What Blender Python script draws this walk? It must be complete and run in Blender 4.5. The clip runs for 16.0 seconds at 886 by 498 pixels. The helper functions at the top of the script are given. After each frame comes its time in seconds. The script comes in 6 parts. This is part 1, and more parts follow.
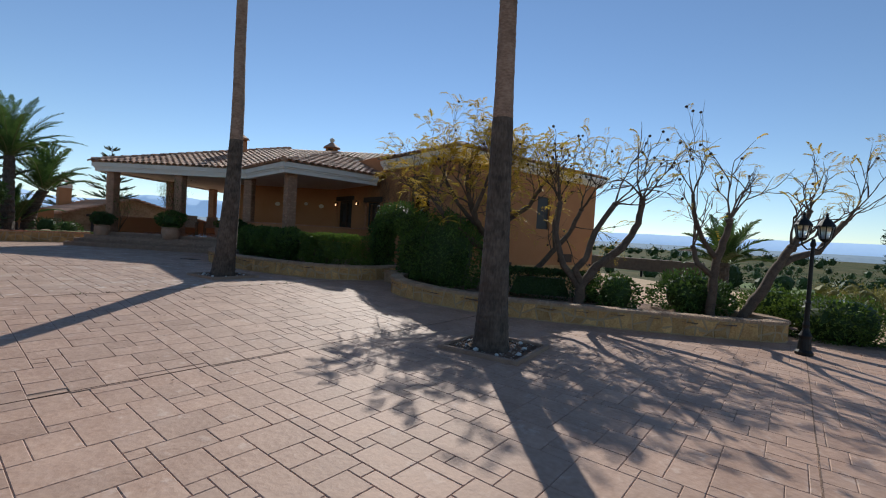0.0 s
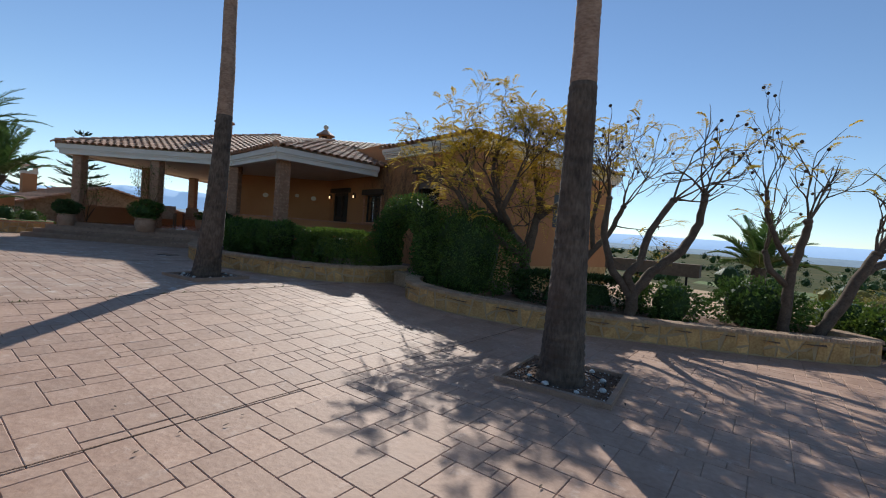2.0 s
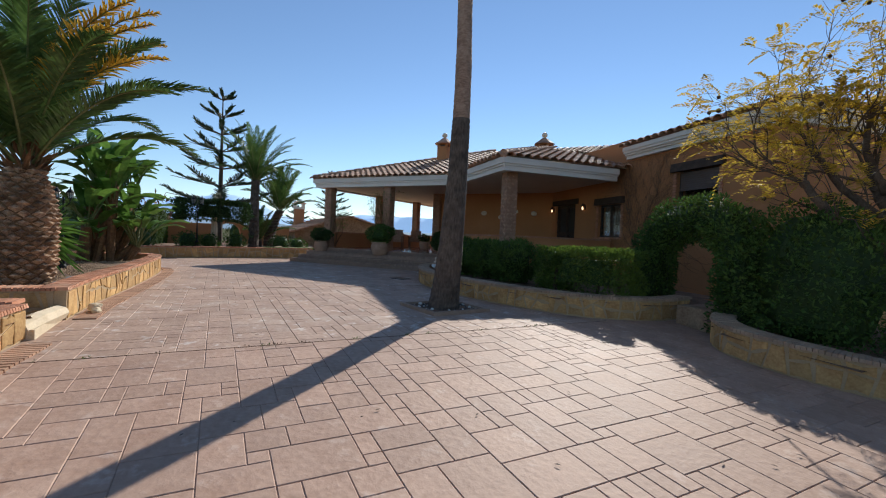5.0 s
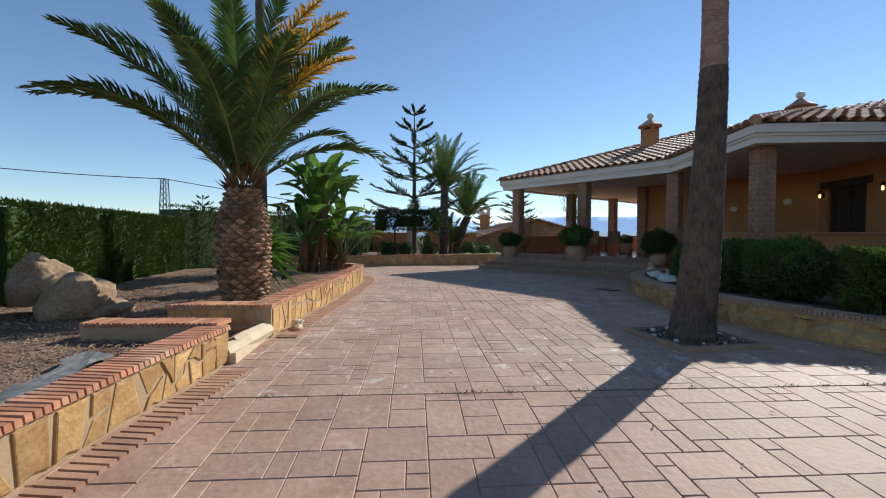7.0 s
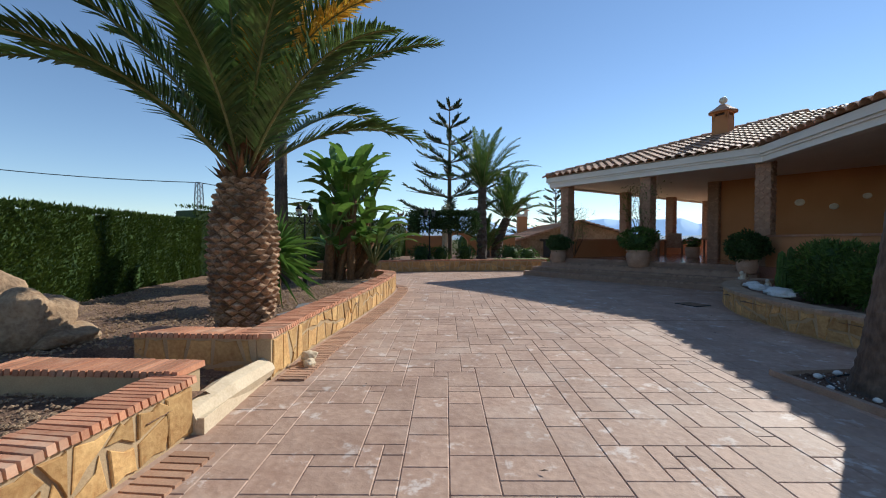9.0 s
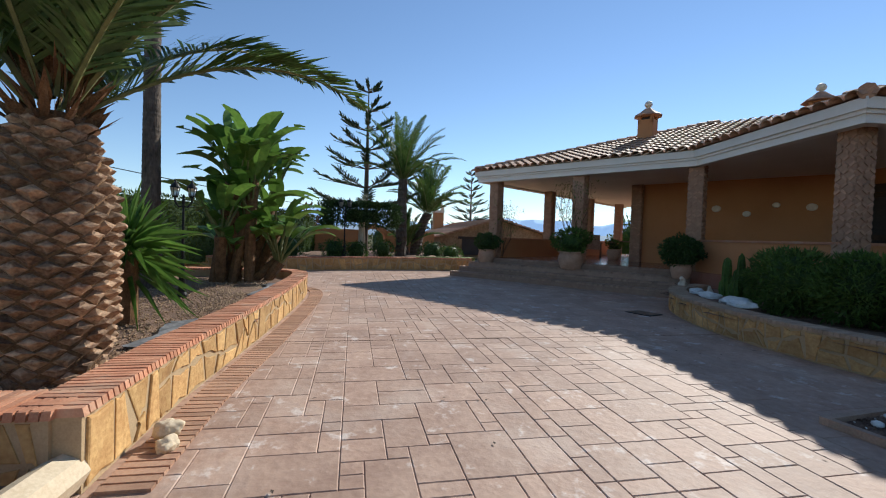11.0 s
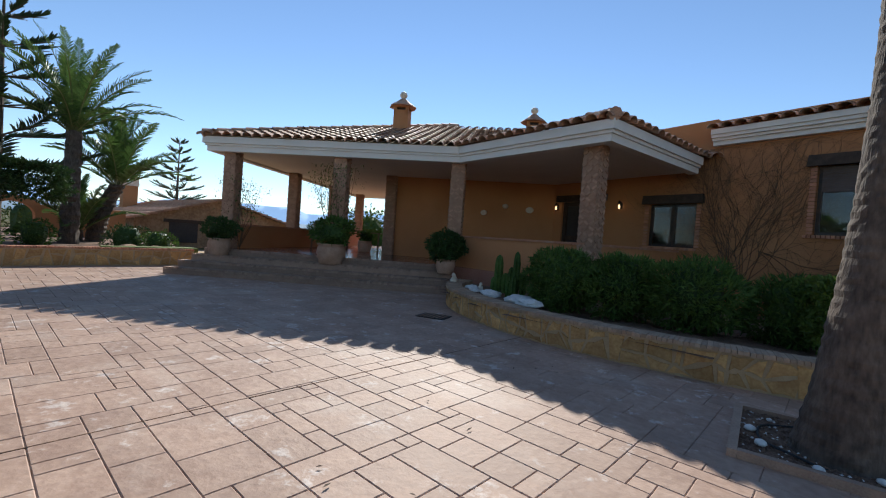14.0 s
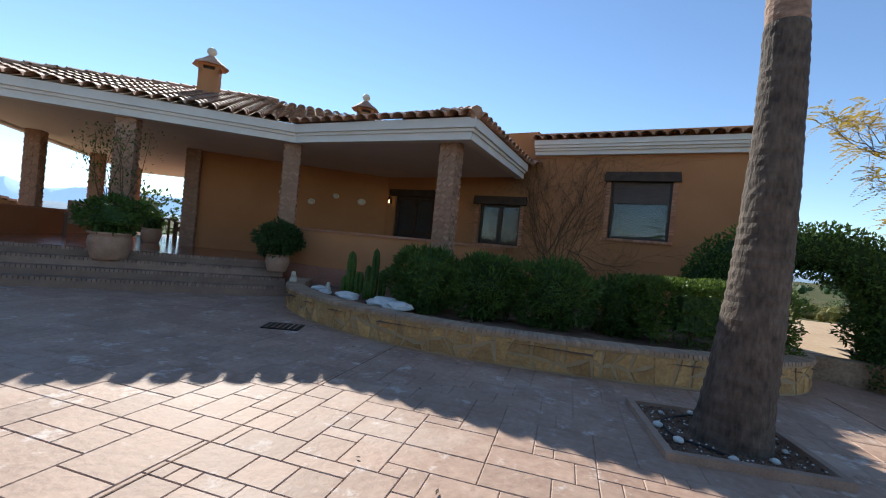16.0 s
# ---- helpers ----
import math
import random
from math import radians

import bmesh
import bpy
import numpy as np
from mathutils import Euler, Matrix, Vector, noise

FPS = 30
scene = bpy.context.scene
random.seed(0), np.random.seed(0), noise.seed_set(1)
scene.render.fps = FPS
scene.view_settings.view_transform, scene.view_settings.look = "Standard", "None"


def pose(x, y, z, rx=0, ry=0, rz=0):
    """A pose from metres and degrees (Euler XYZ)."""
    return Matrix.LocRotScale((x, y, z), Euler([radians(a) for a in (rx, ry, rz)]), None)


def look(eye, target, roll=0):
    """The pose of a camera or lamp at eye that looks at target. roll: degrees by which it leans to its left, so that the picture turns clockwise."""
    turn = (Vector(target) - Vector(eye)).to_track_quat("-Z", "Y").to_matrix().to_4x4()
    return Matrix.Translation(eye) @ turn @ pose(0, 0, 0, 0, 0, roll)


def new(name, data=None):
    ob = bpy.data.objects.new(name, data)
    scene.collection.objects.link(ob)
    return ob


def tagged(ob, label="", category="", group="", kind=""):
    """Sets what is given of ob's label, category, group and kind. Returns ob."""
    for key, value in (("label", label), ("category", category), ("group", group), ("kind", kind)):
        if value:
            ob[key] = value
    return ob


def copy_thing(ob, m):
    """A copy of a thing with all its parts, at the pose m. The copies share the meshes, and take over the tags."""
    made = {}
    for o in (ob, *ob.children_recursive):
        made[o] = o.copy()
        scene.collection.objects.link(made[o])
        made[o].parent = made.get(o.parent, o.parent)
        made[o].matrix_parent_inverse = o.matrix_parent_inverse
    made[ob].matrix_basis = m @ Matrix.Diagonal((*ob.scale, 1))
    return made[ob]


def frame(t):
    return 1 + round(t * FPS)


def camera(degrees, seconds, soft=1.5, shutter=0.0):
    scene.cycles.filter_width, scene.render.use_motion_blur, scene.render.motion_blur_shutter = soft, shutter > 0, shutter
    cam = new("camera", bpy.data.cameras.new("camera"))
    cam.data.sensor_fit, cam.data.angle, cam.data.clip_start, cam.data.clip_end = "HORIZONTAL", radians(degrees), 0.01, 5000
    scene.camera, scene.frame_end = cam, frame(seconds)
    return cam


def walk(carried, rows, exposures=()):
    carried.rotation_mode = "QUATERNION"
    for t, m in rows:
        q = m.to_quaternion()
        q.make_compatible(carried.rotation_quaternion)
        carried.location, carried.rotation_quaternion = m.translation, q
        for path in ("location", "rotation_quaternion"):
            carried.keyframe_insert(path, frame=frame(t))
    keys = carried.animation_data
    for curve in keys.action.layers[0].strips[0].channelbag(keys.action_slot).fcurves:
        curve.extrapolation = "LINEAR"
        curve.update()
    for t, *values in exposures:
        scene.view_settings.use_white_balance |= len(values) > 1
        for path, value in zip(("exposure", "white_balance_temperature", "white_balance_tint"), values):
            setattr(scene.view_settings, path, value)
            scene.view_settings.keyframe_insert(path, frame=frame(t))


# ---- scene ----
cam = camera(91.1, 16.0, 1.1)
METRES, EYE, TILT, LEAN, TURN = 12.9, 1.5, 0.0, 0.0, 38.9
ROWS = [
    (0.0, 0.0, 0.0, 0.0, 0.11, -1.77, -3.46),
    (0.5, -0.0161, 0.0304, -0.0008, -1.33, -1.92, -3.53),
    (1.0, -0.0306, 0.0596, -0.0008, -1.68, -1.89, -3.9),
    (1.5, -0.0507, 0.0878, -0.0014, -2.37, -2.07, -4.39),
    (2.0, -0.0677, 0.1183, -0.0036, -2.02, -2.04, -4.45),
    (2.5, -0.0876, 0.1469, -0.0032, -0.45, -1.84, -4.67),
    (3.0, -0.1087, 0.1752, -0.0016, 1.67, -1.76, -4.3),
    (3.5, -0.1253, 0.204, -0.0023, 6.26, -1.62, -3.17),
    (4.0, -0.1454, 0.2316, -0.004, 9.88, -1.58, -2.86),
    (4.5, -0.1657, 0.2587, -0.0052, 15.6, -1.59, -2.5),
    (5.0, -0.1858, 0.2831, -0.0048, 23.64, -1.5, -2.39),
    (7.5, -0.3035, 0.3892, -0.0023, 50.27, -1.45, 0.02),
    (8.0, -0.3318, 0.4078, -0.0026, 51.6, -1.22, -0.05),
    (10.5, -0.4799, 0.4817, -0.0022, 48.8, -1.74, -1.13),
    (11.0, -0.5071, 0.4975, -0.0015, 39.48, -1.68, -1.85),
    (11.5, -0.5302, 0.5143, -0.0005, 30.1, -1.33, -2.39),
    (12.0, -0.5561, 0.5278, -0.0009, 19.33, -0.96, -3.19),
    (12.5, -0.5786, 0.545, -0.0022, 11.75, -1.41, -3.35),
    (13.0, -0.5984, 0.5637, -0.0012, 9.82, -1.36, -3.17),
    (13.5, -0.6211, 0.581, 0.0006, 5.13, -1.2, -3.61),
    (14.0, -0.6392, 0.6014, -0.0008, 3.51, -1.39, -4.04),
    (14.5, -0.6588, 0.6178, -0.0002, -1.1, -1.14, -4.51),
    (15.0, -0.6807, 0.6345, 0.0007, -7.68, -1.21, -4.87),
    (15.5, -0.6959, 0.6554, -0.0001, -14.04, -1.12, -5.42),
    (16.0, -0.7102, 0.6723, -0.0, -22.79, -0.43, -5.53),
]
walk(cam, [(t, pose(0, 0, EYE, TILT, LEAN, TURN) @ pose(METRES * x, METRES * y, METRES * z, 90 + pitch, roll, yaw)) for t, x, y, z, yaw, pitch, roll in ROWS],
     [(0.0, 0.0, 6050, 8), (2.0, 0.12, 6050, 8), (4.0, 0.27, 6050, 8), (8.0, 0.32, 6050, 8), (12.5, 0.42, 6050, 8), (14.5, 0.5, 6050, 8), (16.0, 0.78, 6050, 8)])

# ---- light ----
SUN_EL, SUN_YAW = 32.5, 41.5
world = bpy.data.worlds.new("world")
scene.world = world
world.use_nodes = True
wn = world.node_tree
sky = wn.nodes.new("ShaderNodeTexSky")
sky.sky_type = "NISHITA"
sky.sun_disc = False
sky.sun_elevation = radians(SUN_EL)
sky.sun_rotation = radians(-SUN_YAW)
sky.altitude = 900
sky.air_density, sky.dust_density, sky.ozone_density = 1.0, 0.0, 2.0
wn.nodes["Background"].inputs["Strength"].default_value = 0.106
wn.links.new(sky.outputs[0], wn.nodes["Background"].inputs["Color"])
sun = new("sun", bpy.data.lights.new("sun", "SUN"))
sun.data.energy, sun.data.angle, sun.data.color = 4.2, radians(0.5), (1.0, 0.93, 0.82)
sun_dir = Vector((-math.sin(radians(SUN_YAW)) * math.cos(radians(SUN_EL)), math.cos(radians(SUN_YAW)) * math.cos(radians(SUN_EL)), math.sin(radians(SUN_EL))))
sun.matrix_world = look(sun_dir * 60, (0, 0, 0))



# ---- materials ----
def mat(name, c1, c2, rough=0.8, scale=6.0, fine=60.0, bump=0.3, dist=0.01, metal=0.0, stain=None, per=0.0, spec=0.4, through_light=0.0, stretch=None, bloom=None):
    """Two colours mixed by coarse and fine noise, relief, an optional stain colour and variation from piece to piece."""
    m = bpy.data.materials.new(name)
    m.use_nodes = True
    n, l = m.node_tree.nodes, m.node_tree.links
    b = n["Principled BSDF"]
    co = n.new("ShaderNodeTexCoord")
    geo = n.new("ShaderNodeNewGeometry")
    a = n.new("ShaderNodeTexNoise")
    a.inputs["Scale"].default_value, a.inputs["Detail"].default_value = scale, 5
    f = n.new("ShaderNodeTexNoise")
    f.inputs["Scale"].default_value, f.inputs["Detail"].default_value = fine, 6
    l.new(geo.outputs["Position"], a.inputs["Vector"])
    grain = n.new("ShaderNodeMapping")
    grain.inputs["Scale"].default_value = stretch or (1, 1, 1)
    l.new(geo.outputs["Position"], grain.inputs["Vector"])
    l.new(grain.outputs[0], f.inputs["Vector"])
    mx = n.new("ShaderNodeMath")
    mx.operation = "MULTIPLY_ADD"
    mx.inputs[1].default_value = 0.5
    l.new(f.outputs[0], mx.inputs[0])
    half = n.new("ShaderNodeMath")
    half.operation = "MULTIPLY"
    half.inputs[1].default_value = 0.5
    l.new(a.outputs[0], half.inputs[0])
    l.new(half.outputs[0], mx.inputs[2])
    ramp = n.new("ShaderNodeValToRGB")
    ramp.color_ramp.elements[0].position, ramp.color_ramp.elements[1].position = 0.36, 0.64
    ramp.color_ramp.elements[0].color, ramp.color_ramp.elements[1].color = (*c1, 1), (*c2, 1)
    l.new(mx.outputs[0], ramp.inputs[0])
    col = ramp.outputs[0]
    if stain:
        s = n.new("ShaderNodeTexNoise")
        s.inputs["Scale"].default_value, s.inputs["Detail"].default_value, s.inputs["Roughness"].default_value = scale * 0.45, 7, 0.65
        l.new(geo.outputs["Position"], s.inputs["Vector"])
        r = n.new("ShaderNodeValToRGB")
        r.color_ramp.elements[0].position, r.color_ramp.elements[1].position = 0.53, 0.66
        l.new(s.outputs[0], r.inputs[0])
        k = n.new("ShaderNodeMath")
        k.operation = "MULTIPLY"
        k.inputs[1].default_value = stain[3]
        l.new(r.outputs[0], k.inputs[0])
        mix = n.new("ShaderNodeMix")
        mix.data_type = "RGBA"
        l.new(k.outputs[0], mix.inputs[0])
        l.new(col, mix.inputs[6])
        mix.inputs[7].default_value = (*stain[:3], 1)
        col = mix.outputs[2]
    if bloom:
        bl = n.new("ShaderNodeTexNoise")
        bl.inputs["Scale"].default_value, bl.inputs["Detail"].default_value, bl.inputs["Roughness"].default_value = 4.5, 8, 0.7
        l.new(geo.outputs["Position"], bl.inputs["Vector"])
        br = n.new("ShaderNodeMapRange")
        br.inputs[1].default_value, br.inputs[2].default_value, br.inputs[4].default_value = 0.58, 0.66, bloom[3]
        l.new(bl.outputs[0], br.inputs[0])
        bm_ = n.new("ShaderNodeMix")
        bm_.data_type = "RGBA"
        l.new(br.outputs[0], bm_.inputs[0])
        l.new(col, bm_.inputs[6])
        bm_.inputs[7].default_value = (*bloom[:3], 1)
        col = bm_.outputs[2]
    if per:
        info = n.new("ShaderNodeObjectInfo")
        rnd = n.new("ShaderNodeMath")
        rnd.operation = "ADD"
        l.new(info.outputs["Random"], rnd.inputs[0])
        l.new(geo.outputs["Random Per Island"], rnd.inputs[1])
        fr = n.new("ShaderNodeMath")
        fr.operation = "FRACT"
        l.new(rnd.outputs[0], fr.inputs[0])
        mp = n.new("ShaderNodeMapRange")
        mp.inputs[3].default_value, mp.inputs[4].default_value = 1 - per, 1 + per
        l.new(fr.outputs[0], mp.inputs[0])
        hs = n.new("ShaderNodeHueSaturation")
        l.new(mp.outputs[0], hs.inputs["Value"])
        l.new(col, hs.inputs["Color"])
        col = hs.outputs[0]
    l.new(col, b.inputs["Base Color"])
    rr = n.new("ShaderNodeMapRange")
    rr.inputs[3].default_value, rr.inputs[4].default_value = max(0.03, rough - 0.12), min(1, rough + 0.12)
    l.new(mx.outputs[0], rr.inputs[0])
    l.new(rr.outputs[0], b.inputs["Roughness"])
    b.inputs["Metallic"].default_value = metal
    b.inputs["Specular IOR Level"].default_value = spec
    if bump:
        bp = n.new("ShaderNodeBump")
        bp.inputs["Strength"].default_value, bp.inputs["Distance"].default_value = bump, dist
        l.new(mx.outputs[0], bp.inputs["Height"])
        l.new(bp.outputs[0], b.inputs["Normal"])
    if through_light:
        tr = n.new("ShaderNodeBsdfTranslucent")
        l.new(col, tr.inputs["Color"])
        ms = n.new("ShaderNodeMixShader")
        ms.inputs[0].default_value = through_light
        l.new(b.outputs[0], ms.inputs[1])
        l.new(tr.outputs[0], ms.inputs[2])
        l.new(ms.outputs[0], n["Material Output"].inputs["Surface"])
    return m


def glass_mat(name, tint, rough):
    m = bpy.data.materials.new(name)
    m.use_nodes = True
    b = m.node_tree.nodes["Principled BSDF"]
    b.inputs["Base Color"].default_value = (*tint, 1)
    b.inputs["Roughness"].default_value = rough
    b.inputs["Transmission Weight"].default_value = 1.0
    b.inputs["IOR"].default_value = 1.5
    return m


M_SLAB = mat("stamped_concrete", (0.34, 0.212, 0.148), (0.48, 0.325, 0.236), 0.68, 2.6, 18, 1.0, 0.013, stain=(0.54, 0.42, 0.335, 0.45), per=0.10, spec=0.4, bloom=(0.72, 0.66, 0.60, 0.55))
M_SLAB_NEAR = mat("stamped_concrete_pink", (0.36, 0.215, 0.145), (0.485, 0.315, 0.225), 0.68, 2.6, 18, 1.0, 0.013, stain=(0.45, 0.30, 0.22, 0.5), per=0.09, spec=0.4, bloom=(0.66, 0.55, 0.47, 0.22))
M_JOINT = mat("joint_sand", (0.21, 0.14, 0.10), (0.34, 0.24, 0.175), 0.95, 4, 80)
M_STUCCO = mat("ochre_render", (0.42, 0.18, 0.07), (0.52, 0.24, 0.10), 0.9, 0.9, 120, 0.35, 0.006, stain=(0.42, 0.17, 0.06, 0.5))
M_WHITE = mat("white_cornice", (0.70, 0.64, 0.56), (0.80, 0.75, 0.68), 0.8, 1.5, 60, 0.2, 0.004)
M_SOFFIT = mat("white_ceiling", (0.66, 0.60, 0.53), (0.74, 0.68, 0.61), 0.85, 1.0, 50, 0.1, 0.003)
M_TILE = mat("clay_roof_tile", (0.34, 0.165, 0.095), (0.54, 0.32, 0.20), 0.74, 3, 40, 0.4, 0.008, stain=(0.50, 0.36, 0.26, 0.6), per=0.28)
M_BRICK = mat("fired_brick", (0.42, 0.17, 0.09), (0.56, 0.28, 0.16), 0.88, 5, 70, 0.5, 0.006, stain=(0.55, 0.40, 0.28, 0.5), per=0.22)
M_COPING = mat("weathered_coping_brick", (0.34, 0.22, 0.14), (0.47, 0.33, 0.22), 0.9, 5, 70, 0.5, 0.006, stain=(0.42, 0.33, 0.23, 0.5), per=0.14)
M_STEP = mat("step_brick", (0.29, 0.19, 0.135), (0.42, 0.29, 0.205), 0.88, 5, 70, 0.5, 0.006, per=0.2)
M_COLUMN = mat("column_brick", (0.34, 0.19, 0.12), (0.45, 0.28, 0.18), 0.88, 6, 70, 0.5, 0.006, per=0.2)
M_STONE = mat("yellow_sandstone", (0.40, 0.215, 0.075), (0.62, 0.40, 0.165), 0.85, 5, 30, 0.8, 0.014, stain=(0.36, 0.19, 0.07, 0.6), per=0.26)
M_MORTAR = mat("mortar", (0.38, 0.27, 0.15), (0.49, 0.36, 0.21), 0.95, 6, 90, 0.5, 0.008)
M_SOIL = mat("gravel_mulch", (0.10, 0.056, 0.035), (0.32, 0.20, 0.13), 0.95, 2.2, 55, 1.0, 0.03)
M_RUBBLE = mat("rubble_stone", (0.24, 0.14, 0.07), (0.46, 0.30, 0.17), 0.92, 1.6, 8, 1.0, 0.04, stain=(0.20, 0.11, 0.06, 0.6))
M_DIRT = mat("dry_earth", (0.40, 0.26, 0.14), (0.56, 0.40, 0.24), 0.95, 0.5, 12, 0.4, 0.03)
M_FIELD = mat("field_land", (0.045, 0.06, 0.022), (0.15, 0.125, 0.06), 1.0, 0.03, 0.4, 0.2, 0.1, stain=(0.05, 0.085, 0.025, 0.9), spec=0.05, stretch=(0.25, 1, 1))
M_VINELEAF = mat("yellowing_vine_leaf", (0.14, 0.15, 0.03), (0.30, 0.25, 0.07), 0.6, 1.2, 20, 0, through_light=0.35, per=0.3)
M_PEBBLE = mat("white_pebble", (0.6, 0.57, 0.52), (0.8, 0.78, 0.73), 0.7, 9, 60)
M_ROCK = mat("boulder_rock", (0.24, 0.15, 0.085), (0.47, 0.33, 0.20), 0.9, 3, 24, 1.0, 0.03, stain=(0.18, 0.12, 0.08, 0.7))
M_PALM = mat("palm_trunk", (0.05, 0.037, 0.028), (0.155, 0.118, 0.088), 0.95, 6, 34, 1.0, 0.03, stain=(0.08, 0.055, 0.04, 0.6), stretch=(1, 1, 0.3))
# stripped upper bark, its colour lightened further for glare from the sun
M_PALM_TOP = mat("palm_trunk_stripped_glare", (0.22, 0.13, 0.085), (0.44, 0.29, 0.20), 0.95, 5, 34, 1.0, 0.02, stain=(0.12, 0.075, 0.05, 0.5), stretch=(0.5, 0.5, 1.2))
M_SCALE = mat("palm_leaf_base", (0.15, 0.08, 0.045), (0.46, 0.31, 0.19), 0.9, 9, 40, 0.9, 0.015, per=0.45)
M_FIBRE = mat("palm_fibre", (0.10, 0.05, 0.022), (0.28, 0.15, 0.065), 0.95, 12, 80, 1.0, 0.02)
M_BARK = mat("tree_bark", (0.065, 0.043, 0.03), (0.145, 0.105, 0.072), 0.92, 8, 50, 0.9, 0.015)
M_FROND = mat("palm_frond", (0.045, 0.095, 0.02), (0.12, 0.19, 0.05), 0.42, 2, 14, 0, through_light=0.33, per=0.2)
M_YELLOW = mat("yellow_flower_stalk", (0.55, 0.30, 0.03), (0.75, 0.48, 0.06), 0.6, 5, 30, 0, through_light=0.3, per=0.2)
M_RACHIS = mat("frond_stem", (0.10, 0.12, 0.035), (0.21, 0.21, 0.075), 0.5, 5, 30, 0.2)
M_HEDGE = mat("hedge_leaf", (0.045, 0.09, 0.018), (0.12, 0.19, 0.04), 0.55, 1.5, 20, 0, through_light=0.25, per=0.35, spec=0.2)
M_CYPRESS = mat("cypress_leaf", (0.034, 0.062, 0.011), (0.088, 0.128, 0.022), 0.7, 1.2, 20, 0, through_light=0.2, per=0.3, spec=0.15)
# real dark leaves, and solid shrub cores painted as the shade between leaves
M_DARKLEAF_CORE = mat("dark_leaf_and_core_shade", (0.025, 0.05, 0.014), (0.065, 0.11, 0.03), 0.55, 1.5, 20, 0, through_light=0.15, per=0.35, spec=0.2)
M_AUTUMN = mat("feathery_yellow_leaf", (0.42, 0.31, 0.03), (0.70, 0.48, 0.07), 0.6, 1.5, 20, 0, through_light=0.5, per=0.3)
M_BANANA = mat("broad_leaf", (0.07, 0.15, 0.025), (0.16, 0.28, 0.05), 0.4, 1.2, 12, 0.1, through_light=0.35, per=0.25)
M_BOX = mat("bright_box_leaf", (0.06, 0.11, 0.014), (0.15, 0.21, 0.03), 0.5, 1.5, 20, 0, through_light=0.35, per=0.3)
M_NEEDLE = mat("conifer_needle", (0.025, 0.05, 0.02), (0.06, 0.10, 0.04), 0.6, 3, 30, 0, through_light=0.1, per=0.25)
M_VINE = mat("dry_creeper", (0.10, 0.055, 0.03), (0.20, 0.12, 0.065), 0.9, 6, 40, 0.5)
M_WOODDARK = mat("dark_timber", (0.035, 0.022, 0.014), (0.09, 0.055, 0.035), 0.75, 8, 60, 0.6, 0.01)
M_BEAM = mat("brown_timber", (0.14, 0.085, 0.05), (0.24, 0.15, 0.09), 0.8, 4, 40, 0.5, 0.01)
M_PALEWOOD = mat("weathered_pale_timber", (0.55, 0.43, 0.28), (0.70, 0.58, 0.41), 0.8, 5, 50, 0.5, 0.01)
M_IRON = mat("black_iron", (0.012, 0.012, 0.012), (0.03, 0.03, 0.028), 0.45, 10, 80, 0.1, metal=0.6)
M_FRAME = mat("dark_window_frame", (0.025, 0.018, 0.014), (0.04, 0.03, 0.024), 0.4, 8, 60, 0.1)
M_SHUTTER = mat("brown_shutter", (0.10, 0.07, 0.055), (0.14, 0.10, 0.08), 0.6, 4, 60, 0.1)
M_POT = mat("terracotta_pot", (0.36, 0.21, 0.13), (0.52, 0.34, 0.23), 0.85, 5, 50, 0.4, 0.006)
M_FLOOR = mat("polished_terracotta", (0.30, 0.13, 0.085), (0.40, 0.19, 0.13), 0.16, 2, 30, 0.05, spec=0.6)
M_CERAMIC = mat("cream_ceramic", (0.62, 0.52, 0.38), (0.78, 0.70, 0.57), 0.6, 8, 50, 0.2)
# near-black colour that stands for the shade inside unlit spaces
M_INNER_SHADE = mat("inner_shade_dark", (0.05, 0.04, 0.035), (0.08, 0.065, 0.055), 0.9, 2, 20, 0)
M_GLASS = glass_mat("clear_pane", (0.9, 0.95, 0.95), 0.02)
M_LAMPGLASS = glass_mat("frosted_lamp_glass", (0.95, 0.9, 0.8), 0.35)
M_CUSHION = mat("patterned_cushion", (0.25, 0.13, 0.08), (0.45, 0.33, 0.24), 0.9, 12, 60, 0.3)
M_GRASS = mat("green_lawn", (0.09, 0.13, 0.03), (0.18, 0.22, 0.06), 0.95, 2, 50, 0.8, 0.02)
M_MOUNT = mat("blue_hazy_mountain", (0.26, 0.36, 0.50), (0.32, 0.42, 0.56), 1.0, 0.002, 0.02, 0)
M_HILL = mat("far_hill_haze", (0.13, 0.17, 0.20), (0.20, 0.24, 0.26), 1.0, 0.004, 0.04, 0)
# aerial haze put into the far ridges as bluish colour and a faint glow
for m_far, haze_glow, power in ((M_MOUNT, (0.34, 0.50, 0.72), 0.62), (M_HILL, (0.19, 0.27, 0.36), 0.5)):
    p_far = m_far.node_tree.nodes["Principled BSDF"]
    p_far.inputs["Emission Color"].default_value = (*haze_glow, 1)
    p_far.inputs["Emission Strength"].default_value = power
M_GREY = mat("grey_galvanised_steel", (0.25, 0.25, 0.26), (0.36, 0.36, 0.37), 0.5, 6, 40, 0.1, metal=0.5)
M_PLASTIC = mat("grey_weed_sheet", (0.09, 0.09, 0.09), (0.24, 0.235, 0.23), 0.6, 5, 30, 0.5)
M_HOSE = mat("black_rubber_hose", (0.012, 0.012, 0.012), (0.025, 0.025, 0.025), 0.5, 10, 60, 0.1)
M_BULB = bpy.data.materials.new("warm_bulb")
M_BULB.use_nodes = True
M_BULB.node_tree.nodes["Principled BSDF"].inputs["Emission Color"].default_value = (1.0, 0.62, 0.3, 1)
M_BULB.node_tree.nodes["Principled BSDF"].inputs["Emission Strength"].default_value = 1.4


# ---- mesh tools ----
rng = random.Random(7)


